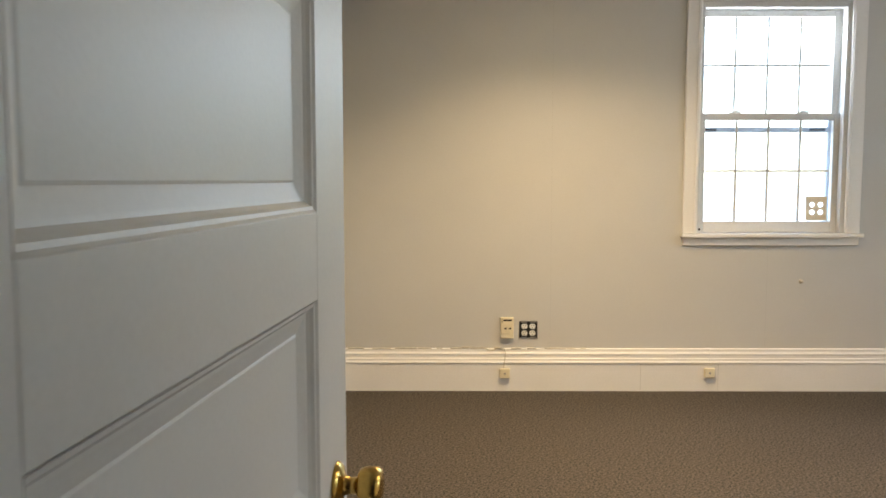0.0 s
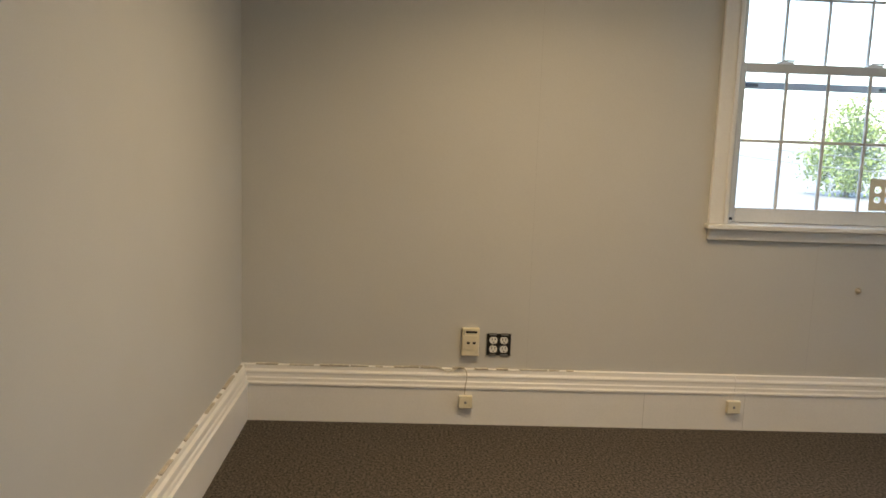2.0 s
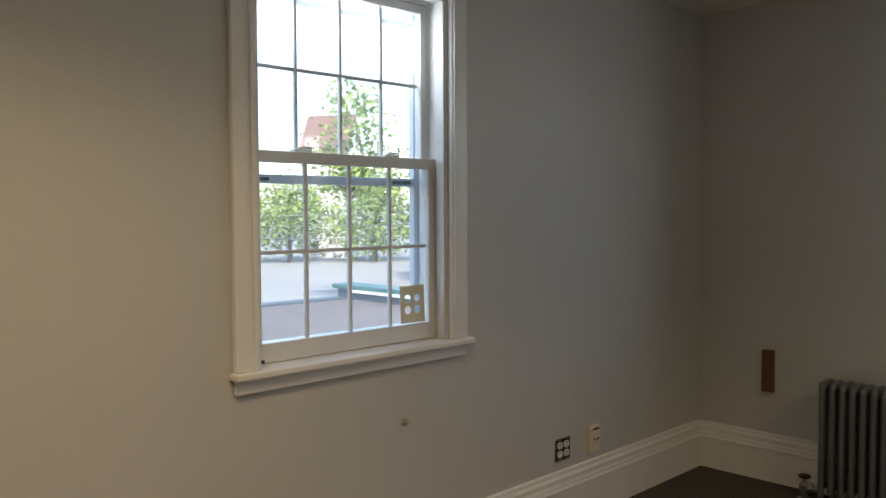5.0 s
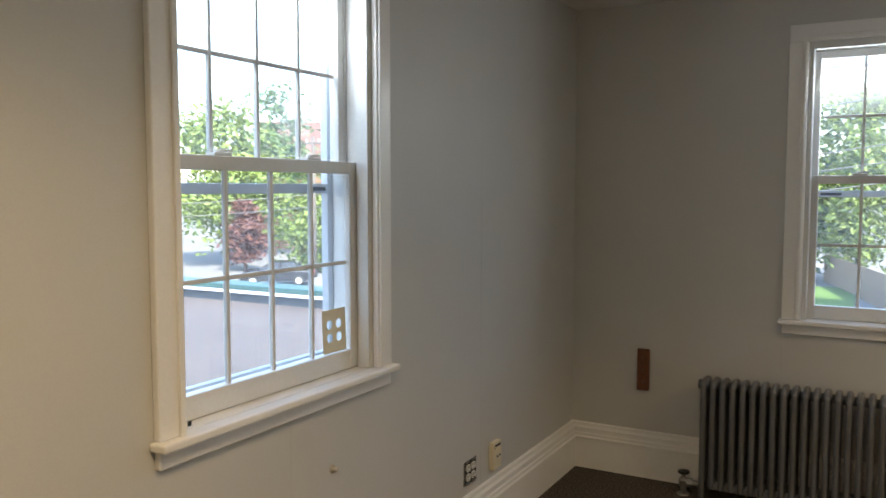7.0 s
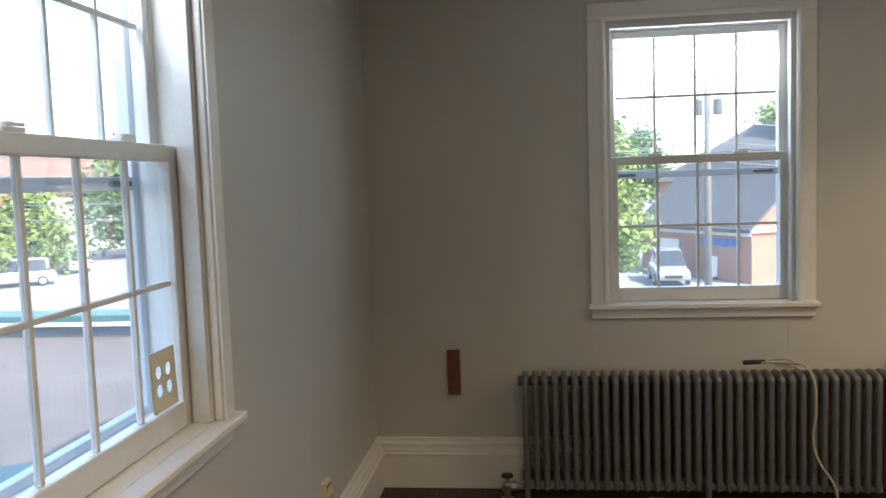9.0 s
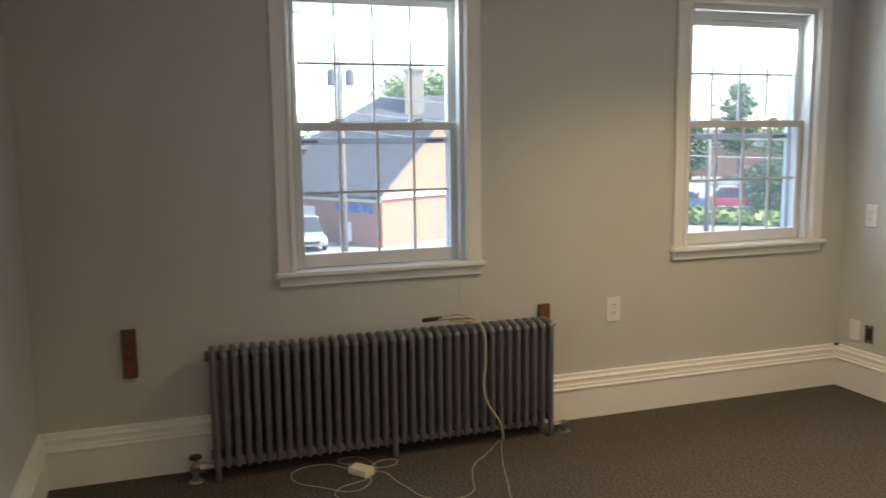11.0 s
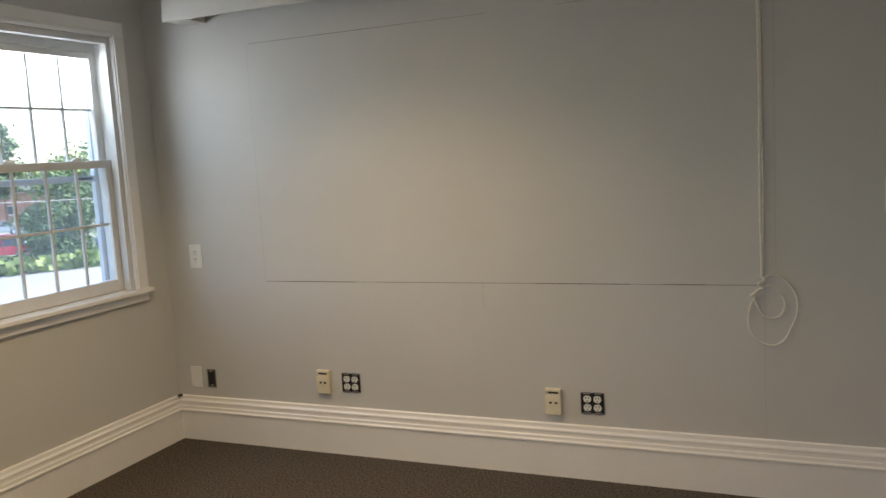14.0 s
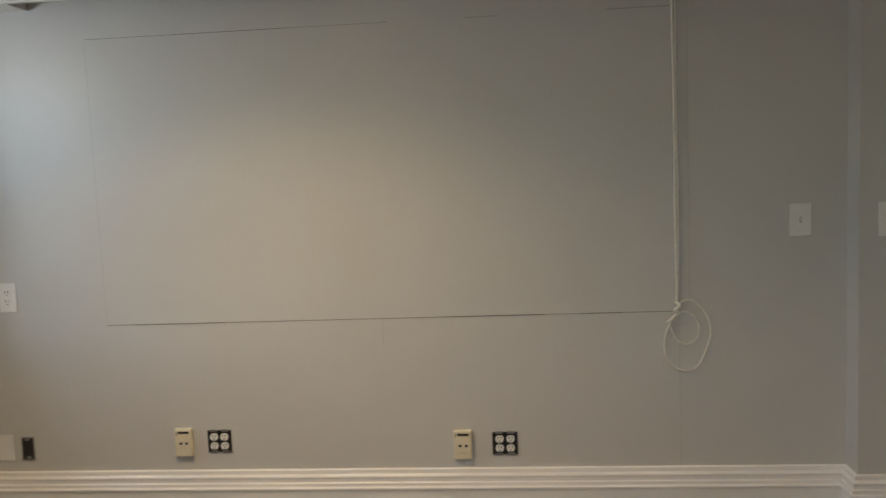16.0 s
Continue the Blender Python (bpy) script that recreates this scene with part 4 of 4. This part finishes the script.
def tree(loc, height, radius, mat, seed, low=0.25, leaves=1500, label="broad leafy green tree", size=0.34):
    rnd = random.Random(seed)
    t = empty("tree", Matrix.Translation(loc), label, "tree")
    bm = bmesh.new()
    cyl_into(bm, (0, 0, -0.1), (0, 0, height * 0.55), 0.05 * radius + 0.08, 0.03 * radius + 0.03, 9)
    hubs = []
    for i in range(9):
        a, el = i * 2.4 + rnd.uniform(-0.4, 0.4), rnd.uniform(0.25, 1.25)
        z0 = height * rnd.uniform(low, 0.5)
        L = radius * rnd.uniform(0.55, 0.95)
        d = Vector((math.cos(a) * math.cos(el), math.sin(a) * math.cos(el), math.sin(el))) * L
        cyl_into(bm, (0, 0, z0), d, 0.02 * radius + 0.03, 0.015, 6)
        hubs.append(Vector((0, 0, z0)) + d)
    finish("trunk", bm, BARK, t)
    zc, rz = height * (1 + low) / 2, height * (1 - low) / 2
    for i in range(26):
        a, u = rnd.uniform(0, math.tau), rnd.uniform(-1, 1)
        k = math.sqrt(1 - u * u) * rnd.uniform(0.45, 0.95) * (1.0 - 0.25 * u)
        hubs.append(Vector((radius * k * math.cos(a), radius * k * math.sin(a), zc + rz * u * 0.86)))
    bm = bmesh.new()
    for i in range(int(leaves * 2.6)):
        c = rnd.choice(hubs)
        s = radius * 0.26
        pnt = c + Vector((rnd.gauss(0, s), rnd.gauss(0, s), rnd.gauss(0, s * 0.7)))
        n = Vector((rnd.gauss(0, 1), rnd.gauss(0, 1), rnd.gauss(0.5, 1))).normalized()
        x = n.orthogonal().normalized()
        x.rotate(Matrix.Rotation(rnd.uniform(0, 6.28), 3, n))
        y = n.cross(x)
        w = size * rnd.uniform(0.35, 0.8)
        q = [pnt + x * w, pnt + y * w * 0.55 + n * w * 0.2, pnt - x * w, pnt - y * w * 0.55 + n * w * 0.2]
        bm.faces.new([bm.verts.new(c2) for c2 in q])
    tagged(finish("leaves", bm, mat, t), kind="stuff")
    return t


# east view
tree(polar(57, 1.2), 12.8, 3.6, LEAF1, 1, 0.08, 3600)
tree(polar(42, -4.6), 9.0, 2.1, LEAF1, 2, 0.1, 2800)
tree(polar(100, -7.0), 11.2, 3.4, LEAF2, 3, 0.2, 1600, size=0.5)
tree(polar(98, -15.6), 13.2, 3.4, LEAF1, 4, 0.2, 1400, size=0.6)
tree(polar(98, -18.6), 13.4, 3.4, LEAF1, 5, 0.2, 1400, size=0.6)
tree(polar(60, 6), 12, 5.5, LEAF2, 6, 0.1, 1800, size=0.5)
# south-east view
tree(polar(62, -41.3), 6.3, 2.2, LEAF2, 7, 0.05, 2600, size=0.3)
tree(polar(112, -38.6), 12.8, 2.3, LEAF2, 8, 0.3, 1500, size=0.55)
tree(polar(118, -35.6), 8.0, 2.6, LEAF2, 9, 0.2, 1200, size=0.55)
tree(polar(116, -42.5), 9.0, 5, LEAF1, 10, 0.2, 1400, size=0.6)
tree(polar(100, -46), 10.0, 5, LEAF2, 11, 0.2, 1400, size=0.6)
# north-east view
tree(polar(66, 43.9), 13.6, 4.2, LEAF1, 12, 0.1, 2600, size=0.42)
tree(polar(74, 40.7), 15.2, 3.6, LEAF2, 13, 0.2, 1700, size=0.45)
tree(polar(60, 42.6), 5.2, 1.3, LEAF3, 14, 0.1, 1200, "reddish-brown leaved small tree", 0.35)
tree(polar(58, 37.6), 6.2, 2.6, LEAF1, 15, 0.05, 1700, size=0.35)
tree(polar(66, 33.8), 6.8, 2.8, LEAF1, 16, 0.05, 1500, size=0.38)
tree(polar(95, 50), 10.6, 5.2, LEAF1, 17, 0.05, 2000, size=0.4)
tree(polar(95, 56), 10.0, 5.0, LEAF1, 18, 0.05, 1900, size=0.4)
tree(polar(98, 61), 10.8, 4.2, LEAF1, 19, 0.05, 1900, size=0.4)
tree(polar(50, 51.5), 14.5, 2.4, LEAF1, 21, 0.45, 700, size=0.35)
tree(polar(80, 28), 10, 4.5, LEAF2, 22, 0.1, 1500, size=0.5)


# hedges and grass beds
def hedge(loc, yaw, lx, ly, h, mat, seed, label):
    rnd = random.Random(seed)
    e = empty("hedge", Matrix.Translation(loc) @ pose(0, 0, 0, 0, 0, yaw), label, "hedge")
    bm = bmesh.new()
    for i in range(1600):
        pnt = Vector((rnd.uniform(0, lx), rnd.uniform(0, ly), h * rnd.random() ** 0.6 * (0.75 + 0.25 * math.sin(i * 0.37))))
        n = Vector((rnd.gauss(0, 1), rnd.gauss(0, 1), rnd.gauss(0.5, 1))).normalized()
        x = n.orthogonal().normalized()
        y = n.cross(x)
        w = rnd.uniform(0.15, 0.34)
        bm.faces.new([bm.verts.new(q) for q in (pnt + x * w, pnt + y * w, pnt - x * w, pnt - y * w)])
    tagged(finish("foliage", bm, mat, e), kind="stuff")


hedge(polar(57, -33.5), -125, 15, 2.5, 0.9, LEAF1, 31, "low light-green clipped hedge")
hedge(polar(66, -35), -125, 13, 1.5, 0.35, LEAF2, 32, "low dark-green hedge in the car park")
bm = bmesh.new()
for d0, d1, a0, a1 in ((57.5, 62, -45, -33), (40, 54, 1.2, 4)):
    q = [polar(d0, a0, GZ + 0.05), polar(d1, a0, GZ + 0.05), polar(d1, a1, GZ + 0.05), polar(d0, a1, GZ + 0.05)]
    bm.faces.new([bm.verts.new(c) for c in q])
tagged(finish("grass_ground", bm, GRASS), "mown grass beds", "grass", kind="structure")

# board fence
fe = empty("fence", Matrix.Translation(polar(58, 3.2)) @ pose(0, 0, 0, 0, 0, 195.5), "brown wooden board fence", "fence")
boxes("rail", [((0, 0.03, 0.4), (16.3, 0.08, 0.5)), ((0, 0.03, 1.4), (16.3, 0.08, 1.5))], FENCE, fe)
first = boxes("board", [((0, 0, 0), (0.15, 0.025, 1.8))], FENCE, fe)
for i in range(1, 100):
    o = new("board", first.data)
    o.parent = fe
    o.location.x = i * 0.163


# ---- parked cars ----
def car(loc, yaw, mat, label, tall=False):
    c = empty("car", Matrix.Translation(loc) @ pose(0, 0, 0, 0, 0, yaw), label, "car")
    hgt = 1.75 if tall else 1.45
    body = [(-2.2, 0.32), (-2.28, 0.6), (-2.15, 0.92), (-1.2, 0.98), (1.0, 1.0), (2.05, 0.86), (2.28, 0.62), (2.2, 0.32)]
    cabin = [(-1.9 if tall else -1.55, 0.95), (-1.6 if tall else -1.05, hgt), (0.35, hgt), (1.15, 0.98)]

    def slab(prof, w0, w1, name, m, bev):
        bm = bmesh.new()
        zmin, zmax = min(z for _, z in prof), max(z for _, z in prof)
        sides = []
        for s in (-1, 1):
            sides.append([bm.verts.new((x, s * (w0 + (w1 - w0) * (z - zmin) / (zmax - zmin)), z)) for x, z in prof])
        n = len(prof)
        for i in range(n):
            bm.faces.new((sides[0][i], sides[0][(i + 1) % n], sides[1][(i + 1) % n], sides[1][i]))
        bm.faces.new(sides[0])
        bm.faces.new(sides[1][::-1])
        return finish(name, bm, m, c, bev)

    slab(body, 0.9, 0.84, "body", mat, 0.09)
    slab(cabin, 0.80, 0.62, "glasshouse", DARKGLASS, 0.04)
    boxes("roof", [((cabin[1][0] - 0.02, -0.63, hgt - 0.01), (0.37, 0.63, hgt + 0.04))], mat, c, 0.02)
    bm = bmesh.new()
    for s in (-1, 1):
        for x in (cabin[0][0] + 0.1, -0.35):
            box_into(bm, (x, s * 0.72 - 0.04, 0.98), (x + 0.1, s * 0.72 + 0.04, hgt - 0.02))
    finish("pillar", bm, mat, c)
    for x in (-1.4, 1.4):
        for s in (-1, 1):
            bm = bmesh.new()
            cyl_into(bm, (x, s * 0.92 - s * 0.2, 0.33), (0, s * 0.21, 0), 0.33, 0.33, 20)
            wh = finish("wheel", bm, TYRE, c, 0.02)
            bm = bmesh.new()
            cyl_into(bm, (x, s * 0.92, 0.33), (0, s * 0.02, 0), 0.2, 0.17, 14)
            finish("rim", bm, ALU, wh)
    boxes("lamp", [((2.2, -0.8, 0.58), (2.285, -0.5, 0.72)), ((2.2, 0.5, 0.58), (2.285, 0.8, 0.72))], ALU, c, 0.01)
    boxes("tail_lamp", [((-2.29, -0.8, 0.65), (-2.2, -0.55, 0.85)), ((-2.29, 0.55, 0.65), (-2.2, 0.8, 0.85))], paint("red_lens", (0.4, 0.02, 0.02)), c, 0.01)
    boxes("grille", [((2.22, -0.45, 0.45), (2.29, 0.45, 0.62))], BLACK, c, 0.01)


SILVER, RED, BLUE, DARK, WHITE = paint("silver_car_paint", (0.34, 0.35, 0.37)), paint("red_car_paint", (0.42, 0.02, 0.05)), paint("blue_car_paint", (0.06, 0.09, 0.2)), paint("black_car_paint", (0.02, 0.02, 0.025)), paint("white_car_paint", (0.75, 0.75, 0.74))
car(polar(46.0, -8.8), 178, SILVER, "silver pickup-sized car parked by the brick building", True)
car(polar(70, -37.8), 52, RED, "red hatchback parked beyond the hedge", True)
car(polar(100, -38.0), 52, SILVER, "silver saloon parked in the far lot")
car(polar(70, -44.4), 46, BLUE, "dark blue car parked beyond the hedge", True)
car(polar(69, -34.9), 52, BLUE, "dark blue car parked in the lot")
car(polar(51, 40.4), 125, DARK, "black saloon parked in the street")
car(polar(68, 31.8), 60, WHITE, "white pickup-sized car parked in the street", True)
car(polar(60, 34.6), 125, WHITE, "white car parked in the street", True)


# ---- utility poles and wires ----
def pole(loc, h, label, cross=True, cans=False):
    e = empty("utility_pole", Matrix.Translation(loc), label, "utility pole", "utility poles")
    bm = bmesh.new()
    cyl_into(bm, (0, 0, 0), (0, 0, h), 0.17, 0.12, 12)
    finish("post", bm, POLEW, e, smooth=True)
    if cross:
        boxes("crossarm", [((-0.1, -1.2, h - 0.5), (0.0, 1.2, h - 0.36))], POLEW, e, 0.01)
        bm = bmesh.new()
        for y in (-1.1, -0.5, 0.5, 1.1):
            lathe_into(bm, (-0.05, y, h - 0.36), (0, 0, 1), [(0.03, 0.0), (0.06, 0.05), (0.04, 0.1), (0.06, 0.14), (0.02, 0.2)], 10)
        finish("insulator", bm, ALU, e)
    if cans:
        for y in (-0.4, 0.4):
            bm = bmesh.new()
            lathe_into(bm, (-0.15, y, h - 2.6), (0, 0, 1), [(0.17, 0.0), (0.2, 0.04), (0.2, 0.6), (0.15, 0.66), (0.04, 0.7), (0.04, 0.8)], 14)
            finish("transformer", bm, SHINGLE, e)


PB = polar(36, -11.4)
pole(PB, 10.9, "weathered wooden utility pole with crossarm and transformers", True, True)
PA = polar(38, -1.9)
pole(PA, 9.8, "weathered wooden utility pole", False)
PC = polar(55, 37.8)
pole(PC, 9.5, "weathered wooden utility pole with crossarm")
PD = polar(52, -36.6)
pole(PD, 6.6, "slender pole by the road", False)
PE = polar(60, -60)
PN = polar(70, 70)
wi = empty("overhead_wires", pose(0, 0, 0), "thin overhead utility wires between the poles", "wires", kind="stuff")


def wire(p, q, z0, z1, sag, r=0.026):
    pts = []
    for i in range(9):
        t = i / 8
        v = p.lerp(q, t)
        pts.append((v.x, v.y, z0 + (z1 - z0) * t - sag * 4 * t * (1 - t)))
    cord("wire", pts, r, WIRE, wi)


for dz, sag in ((9.9, 0.8), (8.0, 0.9), (7.2, 0.9), (6.4, 1.0)):
    off = Vector((0, 0.3 * (dz % 2 - 0.5), 0))
    wire(PA + off, PB + off, GZ + dz, GZ + dz, sag * 0.3)
    wire(PB + off, PE + off, GZ + dz, GZ + dz - 1.2, sag)
    wire(PA + off, PC + off, GZ + dz, GZ + dz - 1.6, sag)
    wire(PC + off, PN + off, GZ + dz - 1.6, GZ + dz - 1.4, sag)
